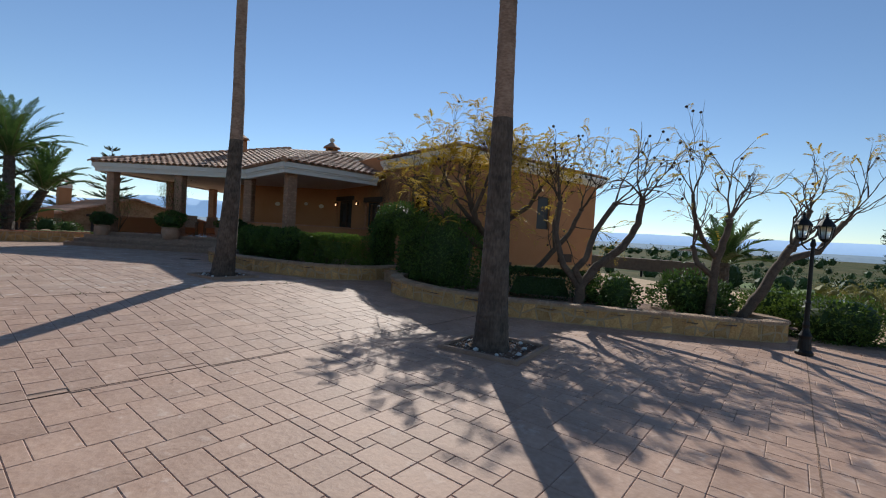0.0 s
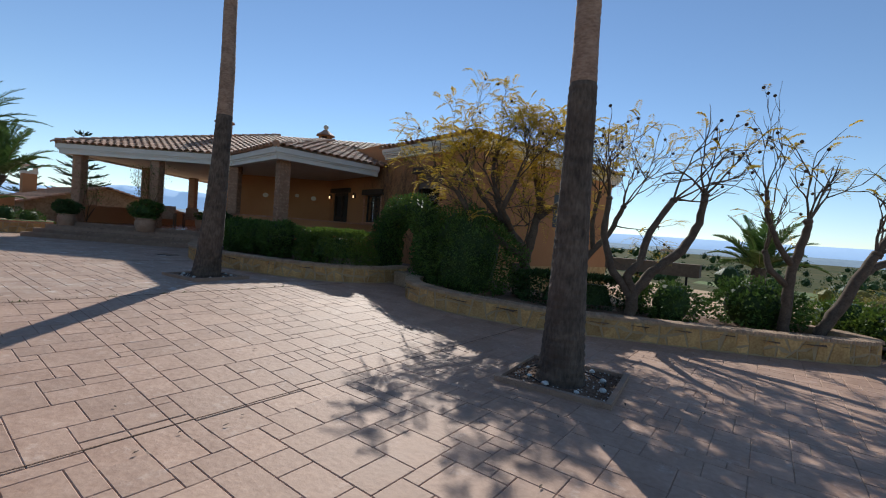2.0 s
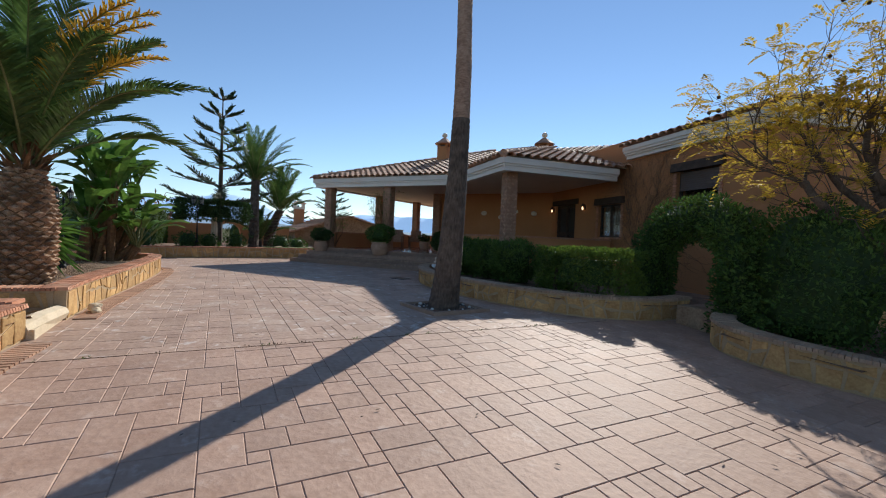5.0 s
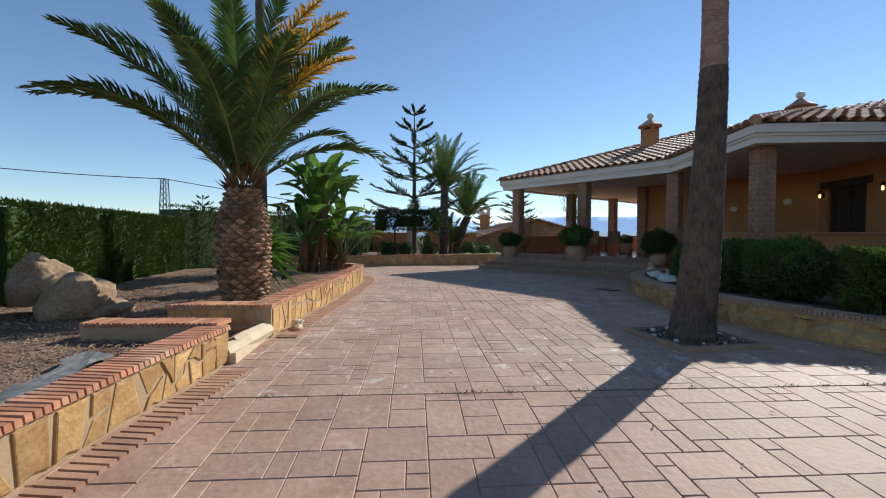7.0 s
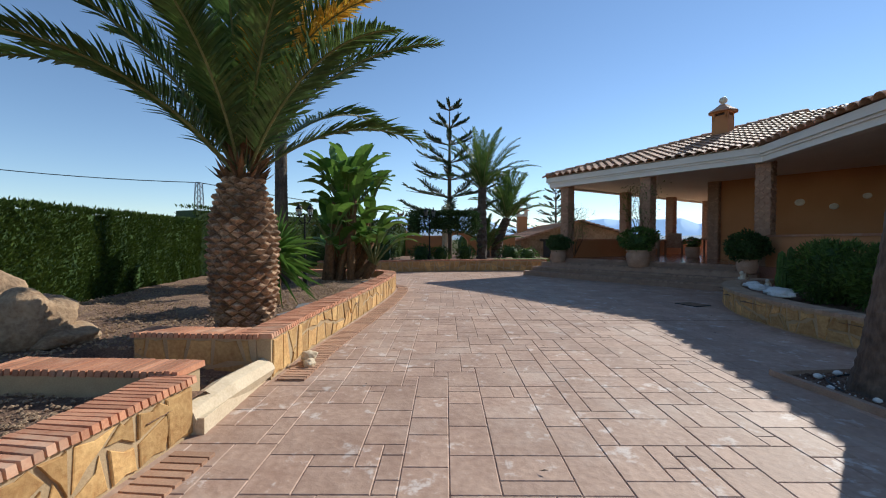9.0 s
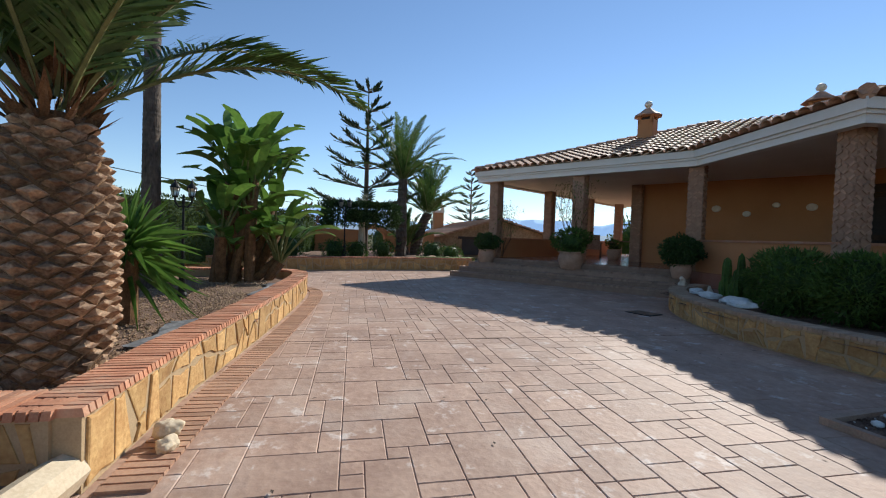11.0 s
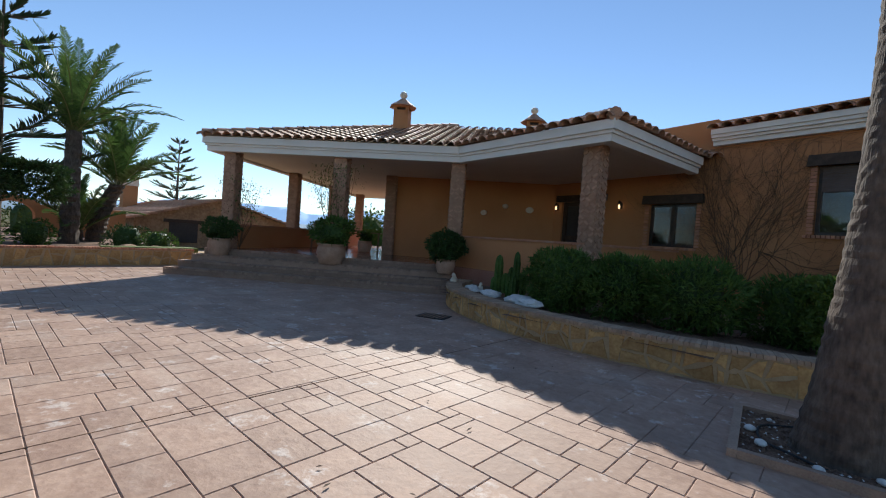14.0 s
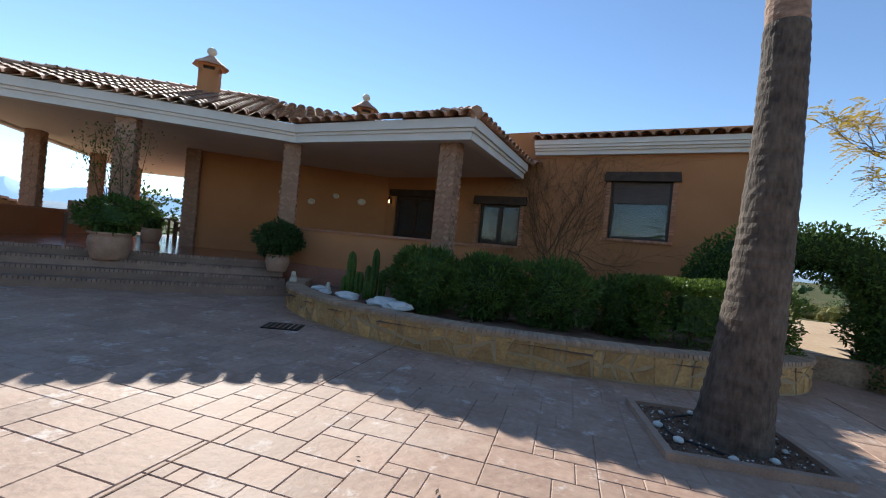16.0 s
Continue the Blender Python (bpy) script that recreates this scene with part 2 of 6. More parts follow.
class Build:
    """Collects vertices and faces into one mesh."""

    def __init__(self):
        self.v, self.f, self.k, self.mats = [], [], [], []

    def use(self, m):
        if m not in self.mats:
            self.mats.append(m)
        self.cur = self.mats.index(m)
        return self

    def add(self, vs, fs):
        o = len(self.v)
        self.v.extend([tuple(p) for p in vs])
        for f in fs:
            self.f.append([o + i for i in f])
            self.k.append(self.cur)
        return self

    def box(self, c, s, rz=0.0, taper=1.0, m=None):
        x, y, z = s[0] / 2, s[1] / 2, s[2] / 2
        ps = [Vector((a * x * t, b * y * t, d * z)) for d, t in ((-1, 1.0), (1, taper)) for a, b in ((-1, -1), (1, -1), (1, 1), (-1, 1))]
        r = m if m else pose(*c, 0, 0, rz)
        return self.add([r @ p for p in ps], [(3, 2, 1, 0), (4, 5, 6, 7), (0, 1, 5, 4), (1, 2, 6, 5), (2, 3, 7, 6), (3, 0, 4, 7)])

    def tube(self, pts, rads, n=8, caps=True):
        pts = [Vector(p) for p in pts]
        vs, fs = [], []
        side = None
        for i, p in enumerate(pts):
            d = (pts[min(i + 1, len(pts) - 1)] - pts[max(i - 1, 0)]).normalized()
            ref = side if side else (Vector((1, 0, 0)) if abs(d.x) < 0.9 else Vector((0, 1, 0)))
            s = (ref - d * ref.dot(d)).normalized()
            side = s
            u = d.cross(s)
            r = rads[i] if isinstance(rads, (list, tuple)) else rads
            for j in range(n):
                a = 2 * math.pi * j / n
                vs.append(p + s * math.cos(a) * r + u * math.sin(a) * r)
        for i in range(len(pts) - 1):
            for j in range(n):
                fs.append((i * n + j, i * n + (j + 1) % n, (i + 1) * n + (j + 1) % n, (i + 1) * n + j))
        if caps:
            fs.append(tuple(reversed(range(n))))
            fs.append(tuple(range((len(pts) - 1) * n, len(pts) * n)))
        return self.add(vs, fs)

    def lathe(self, prof, at=(0, 0, 0), n=16):
        return self.rings([(at[0], at[1], at[2] + z, r) for r, z in prof], n)

    def rings(self, rows, n=16, wob=0.0):
        vs, fs = [], []
        for x, y, z, r in rows:
            for j in range(n):
                a = 2 * math.pi * j / n
                q = r * (1 + rng.uniform(-wob, wob))
                vs.append((x + math.cos(a) * q, y + math.sin(a) * q, z))
        for i in range(len(rows) - 1):
            for j in range(n):
                fs.append((i * n + j, i * n + (j + 1) % n, (i + 1) * n + (j + 1) % n, (i + 1) * n + j))
        fs.append(tuple(reversed(range(n))))
        fs.append(tuple(range((len(rows) - 1) * n, len(rows) * n)))
        return self.add(vs, fs)

    def prism(self, poly, z0, z1):
        n = len(poly)
        lo = z0 if callable(z0) else (lambda x, y: z0)
        hi = z1 if callable(z1) else (lambda x, y: z1)
        vs = [(x, y, lo(x, y)) for x, y in poly] + [(x, y, hi(x, y)) for x, y in poly]
        fs = [tuple(reversed(range(n))), tuple(range(n, 2 * n))] + [(i, (i + 1) % n, n + (i + 1) % n, n + i) for i in range(n)]
        return self.add(vs, fs)

    def leaf(self, p, d, up, length, width):
        """A small leaf: two triangles either side of its midrib, slightly folded."""
        s = d.cross(up)
        if s.length < 1e-4:
            s = d.cross(Vector((0.3, 0.5, 0.8)))
        s.normalize()
        u = s.cross(d).normalized()
        return self.add([p, p + d * length * 0.5 + s * width / 2 + u * width * 0.15, p + d * length, p + d * length * 0.5 - s * width / 2 + u * width * 0.15], [(0, 1, 2), (0, 2, 3)])

    def mesh(self, name, smooth=False):
        me = bpy.data.meshes.new(name)
        me.from_pydata(self.v, [], self.f)
        for m in self.mats:
            me.materials.append(m)
        me.polygons.foreach_set("material_index", self.k)
        if smooth:
            me.polygons.foreach_set("use_smooth", [True] * len(self.f))
        me.update()
        return me

    def obj(self, name, parent=None, smooth=False, label="", category="", group="", kind=""):
        ob = new(name, self.mesh(name, smooth))
        if parent:
            ob.parent = parent
        return tagged(ob, label, category, group, kind)


def B(m):
    return Build().use(m)


def thing(name, label, category, group="", kind=""):
    return tagged(new(name), label, category, group, kind)


def rdir(up=0.0):
    v = Vector((rng.gauss(0, 1), rng.gauss(0, 1), rng.gauss(0, 1) + up))
    return v.normalized()


def G(x):
    """Height of the drive: flat, a gentle ramp, then flat by the house."""
    if x > -5:
        return -0.17
    if x > -9.46:
        return -0.17 + (-5 - x) / 4.46 * 0.29
    return 0.12 + min(15, -9.46 - x) * 0.005


def spline(pts, step=0.1):
    """A smooth line through plan points, at even steps."""
    P = [Vector((*p, 0)) for p in pts]
    P = [P[0] * 2 - P[1]] + P + [P[-1] * 2 - P[-2]]
    out = []
    for i in range(1, len(P) - 2):
        a, b, c, d = P[i - 1:i + 3]
        for k in range(12):
            t = k / 12
            out.append(0.5 * (2 * b + (c - a) * t + (2 * a - 5 * b + 4 * c - d) * t * t + (3 * b - a - 3 * c + d) * t ** 3))
    out.append(P[-2])
    res, acc = [out[0]], 0.0
    for p, q in zip(out, out[1:]):
        seg = (q - p).length
        while acc + seg >= step:
            p = p + (q - p).normalized() * (step - acc)
            seg = (q - p).length
            acc = 0.0
            res.append(p.copy())
        acc += seg
    return [(p.x, p.y) for p in res]


def normals(line):
    ns = []
    for i in range(len(line)):
        a, b = line[max(i - 1, 0)], line[min(i + 1, len(line) - 1)]
        d = Vector((b[0] - a[0], b[1] - a[1])).normalized()
        ns.append((d.y, -d.x))
    return ns


def strip(b, line, o0, o1, z0, z1):
    """A solid band along a plan line between two sideways offsets (to the right of its run)."""
    ns = normals(line)
    vs, fs = [], []
    for (x, y), (nx, ny) in zip(line, ns):
        zb, zt = (z0(x) if callable(z0) else z0), (z1(x) if callable(z1) else z1)
        vs += [(x + nx * o0, y + ny * o0, zb), (x + nx * o1, y + ny * o1, zb), (x + nx * o1, y + ny * o1, zt), (x + nx * o0, y + ny * o0, zt)]
    for i in range(len(line) - 1):
        for j in range(4):
            fs.append((i * 4 + j, i * 4 + (j + 1) % 4, i * 4 + 4 + (j + 1) % 4, i * 4 + 4 + j))
    n = len(line) - 1
    fs += [(3, 2, 1, 0), (n * 4, n * 4 + 1, n * 4 + 2, n * 4 + 3)]
    return b.add(vs, fs)


def wall(name, a, b, z0, z1, thick, m, openings=(), label="", category="wall"):
    """A straight wall from a to b, its face on the right of the run, with openings (s0, s1, z0, z1) cut right through."""
    d = Vector((b[0] - a[0], b[1] - a[1]))
    L = d.length
    ang = math.degrees(math.atan2(d.y, d.x))
    ops = sorted(openings)
    bd = B(m)
    r = pose(a[0], a[1], 0, 0, 0, ang)

    def piece(s0, s1, q0, q1):
        if s1 - s0 > 1e-3 and q1 - q0 > 1e-3:
            bd.box(None, (s1 - s0, thick, q1 - q0), m=r @ pose((s0 + s1) / 2, thick / 2, (q0 + q1) / 2))
    s = 0.0
    for s0, s1, q0, q1 in ops:
        piece(s, s0, z0, z1)
        piece(s0, s1, z0, q0)
        piece(s0, s1, q1, z1)
        s = s1
    piece(s, L, z0, z1)
    return bd.obj(name, label=label, category=category, kind="structure"), r


# ---- land ----
def land_z(x, y):
    z = -0.25 if x > -5 else G(x) - 0.08
    if y > 12:
        z -= min(1, (y - 12) / 4) * 0.45
    if y > 30:
        z -= min(1, (y - 30) / 50) * 3.2
    if x > 14:
        z -= min(1, (x - 14) / 60) * 2.0
    return z


def land():
    axis = [-4500, -1500, -600, -250, -120, -70, -50, -40] + [-34 + 2 * i for i in range(25)] + [20, 26, 34, 50, 80, 130, 250, 600, 1500, 4500]
    axis_y = [-4500, -1500, -500, -150, -60, -30, -15, -8] + [-4 + 2 * i for i in range(24)] + [46, 52, 60, 70, 85, 110, 160, 250, 420, 800, 1600, 2800, 4500]
    b = B(M_FIELD).use(M_DIRT)
    n = len(axis_y)
    for x in axis:
        for y in axis_y:
            b.v.append((x, y, land_z(x, y)))
    fi, di = b.mats.index(M_FIELD), b.mats.index(M_DIRT)
    for i in range(len(axis) - 1):
        for j in range(n - 1):
            b.f.append([i * n + j, (i + 1) * n + j, (i + 1) * n + j + 1, i * n + j + 1])
            b.k.append(di if -40 < axis[i] < 14 and -30 < axis_y[j] < 30 else fi)
    return b.obj("ground", smooth=True, label="bare ochre earth falling away to dry farmland", category="ground", kind="structure")


land()


def ridge(name, yaw0, yaw1, dist, base, height, seed, m, label, floor_h):
    b = B(m)
    n = 120
    vs, fs = [], []
    for i in range(n + 1):
        a = radians(yaw0 + (yaw1 - yaw0) * i / n)
        h = height * (0.45 + 0.75 * noise.fractal(Vector((seed + i * 0.07, seed, 0)), 0.9, 2.0, 5) + 0.25 * math.sin(i * 0.05 + seed))
        h = max(h, height * floor_h)
        for d, z in ((dist, base), (dist * 1.04, base + h), (dist * 1.15, base)):
            vs.append((-math.sin(a) * d, math.cos(a) * d, z))
    for i in range(n):
        for j in range(2):
            fs.append((i * 3 + j, i * 3 + 3 + j, i * 3 + 4 + j, i * 3 + 1 + j))
    b.add(vs, fs)
    return b.obj(name, smooth=True, label=label, category="mountains", kind="structure")


ridge("backdrop_mountains", -60, 140, 3900, -10, 300, 3.1, M_MOUNT, "pale blue mountain range on the horizon with painted haze", 0.42)
ridge("backdrop_hills", -70, 150, 2300, -10, 70, 8.3, M_HILL, "low dark hills beyond the plain with painted haze", 0.45)

# ---- drive bed under the slabs ----
EDGE_L = spline([(12, -9), (4, -6.5), (-2, -3.2), (-5.5, -1.35), (-8.94, -0.66), (-10.42, -0.50)])
EDGE_L2 = spline([(-11.58, -0.42), (-12.9, -0.38), (-14.7, -0.22), (-16.8, -0.08), (-18.7, -0.06), (-19.5, -0.35), (-19.75, -1.1), (-19.9, -4.6)])
FAR = spline([(-23.6, -4.8), (-24.0, -1.4), (-24.6, 0.6), (-25.0, 2.6), (-25.15, 5.35)])
P1 = spline([(-17.85, 8.75), (-17.35, 7.75), (-16.5, 7.0), (-15.2, 6.42), (-14.0, 6.22), (-12.9, 6.25), (-11.8, 6.42), (-10.7, 6.75), (-9.7, 7.3), (-9.25, 8.3), (-9.3, 9.4)])
P2 = spline([(-8.0, 9.6), (-8.25, 8.5), (-7.7, 7.62), (-6.6, 7.5), (-5.3, 7.95), (-3.8, 8.55), (-1.8, 9.5), (-0.3, 10.4), (0.0, 11.0), (-0.5, 11.6), (-1.4, 11.9)])


def drive():
    b = B(M_JOINT)
    xs = [14, 6, 0, -5, -6.5, -8, -9.46, -12, -16, -20, -27]
    n = len(xs)
    for x in xs:
        for y in (-12, 12.2):
            b.v.append((x, y, G(x) - 0.008))
    for i in range(n - 1):
        b.f.append([2 * i + 2, 2 * i, 2 * i + 1, 2 * i + 3])
        b.k.append(0)
    return b.obj("pavement", label="stamped concrete drive in pinkish tan ashlar slabs", category="paving", kind="structure")


DRIVE = drive()

# ---- house frame ----
FL = 0.80
U, V = Vector((0.819, 0.574)), Vector((-0.574, 0.819))
EL, ED, EC, ER = Vector((-24.25, 5.1)), Vector((-18.5, 9.1)), Vector((-14.35, 8.45)), Vector((-13.8, 12.5))
ED = EL + U * ((ED - EL).dot(U))
W0, W1 = (-18.28, 13.79), (-8.9, 11.66)
WD = Vector((W1[0] - W0[0], W1[1] - W0[1])).normalized()
WANG = math.degrees(math.atan2(WD.y, WD.x))


def on_w(x):
    """How far along the front wall a plan x lies."""
    return (x - W0[0]) / WD.x


SIDE0, SIDE1 = (-8.9, 11.66), (-7.2, 19.8)
wall("wall_front", W0, W1, -0.6, 4.7, 0.3, M_STUCCO,
     [(on_w(-17.95), on_w(-16.55), FL, 2.92), (on_w(-15.1), on_w(-13.92), 1.68, 2.78), (on_w(-11.72), on_w(-10.42), 2.08, 3.46)],
     label="ochre rendered front wall with windows")
wall("wall_side", SIDE0, SIDE1, -1.2, 4.3, 0.3, M_STUCCO, [(4.2, 5.0, 2.0, 3.3)], label="ochre rendered side wall of the house")
wall("wall_back", SIDE1, (-20.0, 23.0), -1.2, 4.3, 0.3, M_STUCCO, label="ochre rendered rear wall")
WC = Vector((-22.62, 10.78))
wall("wall_room", tuple(WC), W0, 0.2, 3.6, 0.3, M_STUCCO, label="ochre rendered porch room wall")
wall("wall_room_end", tuple(WC + V * 9), tuple(WC), 0.2, 3.6, 0.3, M_STUCCO, label="ochre rendered end wall of the porch room")
# added inner surfaces close the view through the house, painted dark as unlit
B(M_INNER_SHADE).prism([(-18.0, 14.2), (-8.95, 12.1), (-7.6, 18.9), (-19.4, 22.5)], -1.2, 0.75).obj("floor_inside", label="added inner floor of the house in a dark shade colour", category="floor", kind="structure")
B(M_INNER_SHADE).prism([(-18.0, 17.2), (-8.6, 15.0), (-8.55, 15.2), (-17.9, 17.4)], 0.75, 4.3).obj("wall_inside", label="added inner partition wall in a dark shade colour", category="wall", kind="structure")
B(M_INNER_SHADE).prism([(-18.3, 14.1), (-18.1, 14.1), (-17.9, 17.4), (-18.1, 17.4)], 0.75, 4.3).obj("wall_inside_end", label="added inner end wall in a dark shade colour", category="wall", kind="structure")
B(M_INNER_SHADE).prism([(-18.0, 14.2), (-9.1, 12.1), (-8.6, 15.2), (-17.9, 17.4)], 4.05, 4.12).obj("ceiling_inside", label="added inner ceiling in a dark shade colour", category="ceiling", kind="structure")

# rendered upstand where the porch roof meets the wing, and the wall band above it
a = Vector(W0) + WD * on_w(-16.2)
c = Vector(W0) + WD * on_w(-13.62)
nrm = Vector((-WD.y, WD.x))
B(M_STUCCO).prism([tuple(a + nrm * .02), tuple(c + nrm * .02), tuple(c + nrm * 0.6), tuple(a + nrm * 0.6)], 4.70, lambda x, y: 4.76 if x > -14.5 else 4.74).obj("wall_upstand", label="ochre rendered upstand above the porch roof", category="wall", kind="structure")

# stone plinth of the lower storey
sd = (Vector(SIDE1) - Vector(SIDE0)).normalized()
sn = Vector((sd.y, -sd.x))
q = [Vector(SIDE0) - sd * 0.02, Vector(SIDE1)]
B(M_STONE).prism([tuple(q[0] + sn * .05), tuple(q[1] + sn * .05), tuple(q[1] + sn * .003), tuple(q[0] + sn * .003)], -1.2, 0.55).obj("plinth", label="rubble stone plinth of the lower storey", category="wall base", kind="structure")
ang_s = math.degrees(math.atan2(sd.y, sd.x))
# dark panels laid on the uncut wall stand for shade inside openings
for s, z, w, h, nm in ((2.4, -0.1, 0.8, 1.5, "door_lower"), (6.2, 0.85, 0.9, 0.35, "window_lower")):
    p = Vector(SIDE0) + sd * s + sn * 0.04
    B(M_WOODDARK).box((p.x, p.y, z), (w, 0.08, h), ang_s).obj(nm, label="dark panel standing for a shaded basement opening in the side wall", category="opening", kind="structure")
p = Vector(SIDE0) + sd * 4.6
B(M_FRAME).box((p.x - 0.1, p.y, 2.65), (0.8, 0.06, 1.3), ang_s).obj("window_side", label="dark side window with a closed shutter", category="window", kind="structure")


def cornice(b, path, z, closed_out):
    """White moulded eaves: three stepped bands along a plan path (outside on the right)."""
    for o0, o1, z0, z1 in ((-0.30, -0.16, z, z + .10), (-0.16, -0.09, z + .0, z + .14), (-0.30, -0.05, z + .14, z + .20), (-0.30, -0.0, z + .20, z + .375)):
        mitre(b, path, o0, o1, z0, z1)


def mitre(b, path, o0, o1, z0, z1):
    P = [Vector(p) for p in path]
    def off(i, o):
        ds = []
        if i > 0:
            ds.append((P[i] - P[i - 1]).normalized())
        if i < len(P) - 1:
            ds.append((P[i + 1] - P[i]).normalized())
        ns = [Vector((d.y, -d.x)) for d in ds]
        n = sum(ns, Vector((0, 0))) / len(ns)
        n = n / n.dot(n) if n.length > 0 else n
        return P[i] + n * o
    for i in range(len(P) - 1):
        b.prism([tuple(off(i, o0)), tuple(off(i, o1)), tuple(off(i + 1, o1)), tuple(off(i + 1, o0))], z0, z1)


BACKL = EL + V * 13.5
b = B(M_WHITE)
cornice(b, [tuple(BACKL), tuple(EL), tuple(ED), tuple(EC), tuple(ER)], 3.44, None)
b.obj("cornice_porch", label="white moulded cornice round the porch eaves", category="cornice", kind="structure")

# flat porch ceiling
inner = 0.2
cp = [EL + U * .3 + V * .3, ED + V * .34, EC + Vector((-.3, .3)), ER + Vector((-.28, .1)), Vector(W0) + nrm * -.01, WC + V * 8.9, BACKL + U * .3]
B(M_SOFFIT).prism([tuple(p) for p in cp], 3.50, 3.56).obj("ceiling", label="smooth cream porch ceiling", category="ceiling", kind="structure")

# porch floor and steps
plat = [(-23.95, 5.35), (-18.85, 9.30), (-14.78, 8.95), (-14.2, 12.78), (-18.28, 13.7), (-22.7, 10.7), (-27.0, 17.0), (-31.2, 15.9)]
B(M_FLOOR).prism(plat, -0.3, FL).obj("floor_porch", label="polished terracotta porch floor", category="floor", kind="structure")


def steps():
    root = thing("porch_steps", "broad brick steps rising to the porch floor", "steps", kind="structure")
    base0, base1 = Vector((-23.1, 4.15)), Vector((-17.95, 8.62))
    top0, top1 = Vector((-23.95, 5.30)), Vector((-18.75, 9.36))
    brick = B(M_STEP).box((0, 0, 0), (0.052, 0.30, 0.05), 0).mesh("tread_brick")
    for i in range(4):
        t = i / 3.4
        p, r = base0.lerp(top0, t), base1.lerp(top1, t)
        d = (r - p).normalized()
        n = Vector((d.y, -d.x))
        p = p - d * (0.25 * (3 - i)) * 0.2
        z0, z1 = (-0.1 if i == 0 else FL - 0.6 + 0.15 * i - 0.2), FL - 0.6 + 0.15 * (i + 1) - 0.05
        q0, q1 = top0 - n * 0.6, top1 - n * 0.6
        B(M_STEP).prism([tuple(p + n * -.012), tuple(r + n * -.012), tuple(q1), tuple(q0)], z0, z1).obj("step", root)
        L = (r - p).length
        b = B(M_STEP)
        k = int(L / 0.068)
        for j in range(k):
            c = p + d * (L * (j + .5) / k) - n * 0.15
            b.box((c.x, c.y, z1 + 0.024 + rng.uniform(-.002, .002)), (0.055, 0.30, 0.05), math.degrees(math.atan2(d.y, d.x)))
        b.obj("tread_bricks", root, kind="stuff")


steps()


def column(x, y, z0, z1, ang, m=M_COLUMN):
    root = thing("brick_column", "square brick porch column with basketweave facing", "column", "porch columns", "structure")
    w = 0.36
    body = B(m).box((0, 0, (z1 - z0) / 2), (w - 0.02, w - 0.02, z1 - z0)).obj("shaft", root)
    b = B(m)
    h = z1 - z0
    rows = int(h / 0.11)
    for i in range(rows):
        for f in range(4):
            for j in range(3):
                tilt = 35 if (i + j) % 2 else -35
                r = pose(0, 0, 0, 0, 0, 90 * f) @ pose((j - 1) * 0.115, -w / 2, (i + .5) * h / rows, 0, tilt, 0)
                b.box(None, (0.10, 0.025, 0.042), m=r)
    b.obj("facing_bricks", root, kind="stuff")
    root.matrix_basis = pose(x, y, z0, 0, 0, ang)
    return root


cols = [(-23.98, 5.85, FL), (-21.35, 7.66, FL), (-18.78, 9.5, FL), (-14.93, 9.12, FL), (-26.3, 9.0, FL), (-28.3, 12.0, FL), (-30.2, 14.85, FL), (-22.78, 10.68, FL)]
first = column(*cols[0], 3.52, 35)
for i, (x, y, z) in enumerate(cols[1:]):
    copy_thing(first, pose(x, y, z, 0, 0, -6 if i == 2 else 35))


def parapet(name, p, q, z0, z1, t=0.22):
    d = (Vector(q) - Vector(p)).normalized()
    wall(name, p, q, z0, z1, t, M_STUCCO, label="low ochre rendered parapet of the porch")
    r = pose(p[0], p[1], 0, 0, 0, math.degrees(math.atan2(d.y, d.x)))
    L = (Vector(q) - Vector(p)).length
    B(M_BRICK).box(None, (L, t + .08, 0.045), m=r @ pose(L / 2, t / 2, z1 + 0.025)).obj("trim_" + name, label="brick coping on the porch parapet", category="coping", kind="structure")


parapet("wall_parapet_front", (-18.62, 9.40), (-14.95, 8.97), 0, 1.55)
parapet("wall_parapet_side", (-14.84, 9.1), (-14.28, 12.78), 0, 1.55)
parapet("wall_parapet_left", tuple(Vector((-30.3, 14.9))), tuple(Vector((-24.05, 5.95))), 0, 1.45)

# ---- roofs ----
PITCH = 0.33


def plane_of(p, q):
    """Roof plane rising to the left of the eaves line p to q."""
    d = (Vector(q) - Vector(p)).normalized()
    n = Vector((-d.y, d.x))
    return lambda x, y: 3.82 + PITCH * ((x - p[0]) * n.x + (y - p[1]) * n.y)


def plane_up(p, q, z, pitch):
    d = (Vector(q) - Vector(p)).normalized()
    n = Vector((-d.y, d.x))
    return lambda x, y: z + pitch * ((x - p[0]) * n.x + (y - p[1]) * n.y)


F1, F2, F3, F4 = plane_of(EL, ED), plane_of(ED, EC), plane_of(EC, ER), plane_of(BACKL, EL)
end1 = EL + U * 13
F5 = plane_of(end1 + V * 11, BACKL - V * 2.5)
F6 = plane_of(ER + Vector((-4, 6.5)), ED + Vector((-6, 8.2)))


def wing1(x, y):
    return min(F1(x, y), F4(x, y), F5(x, y))


def wing2(x, y):
    return min(F2(x, y), F3(x, y), F6(x, y))


def roof_z(x, y):
    return max(wing1(x, y), wing2(x, y))


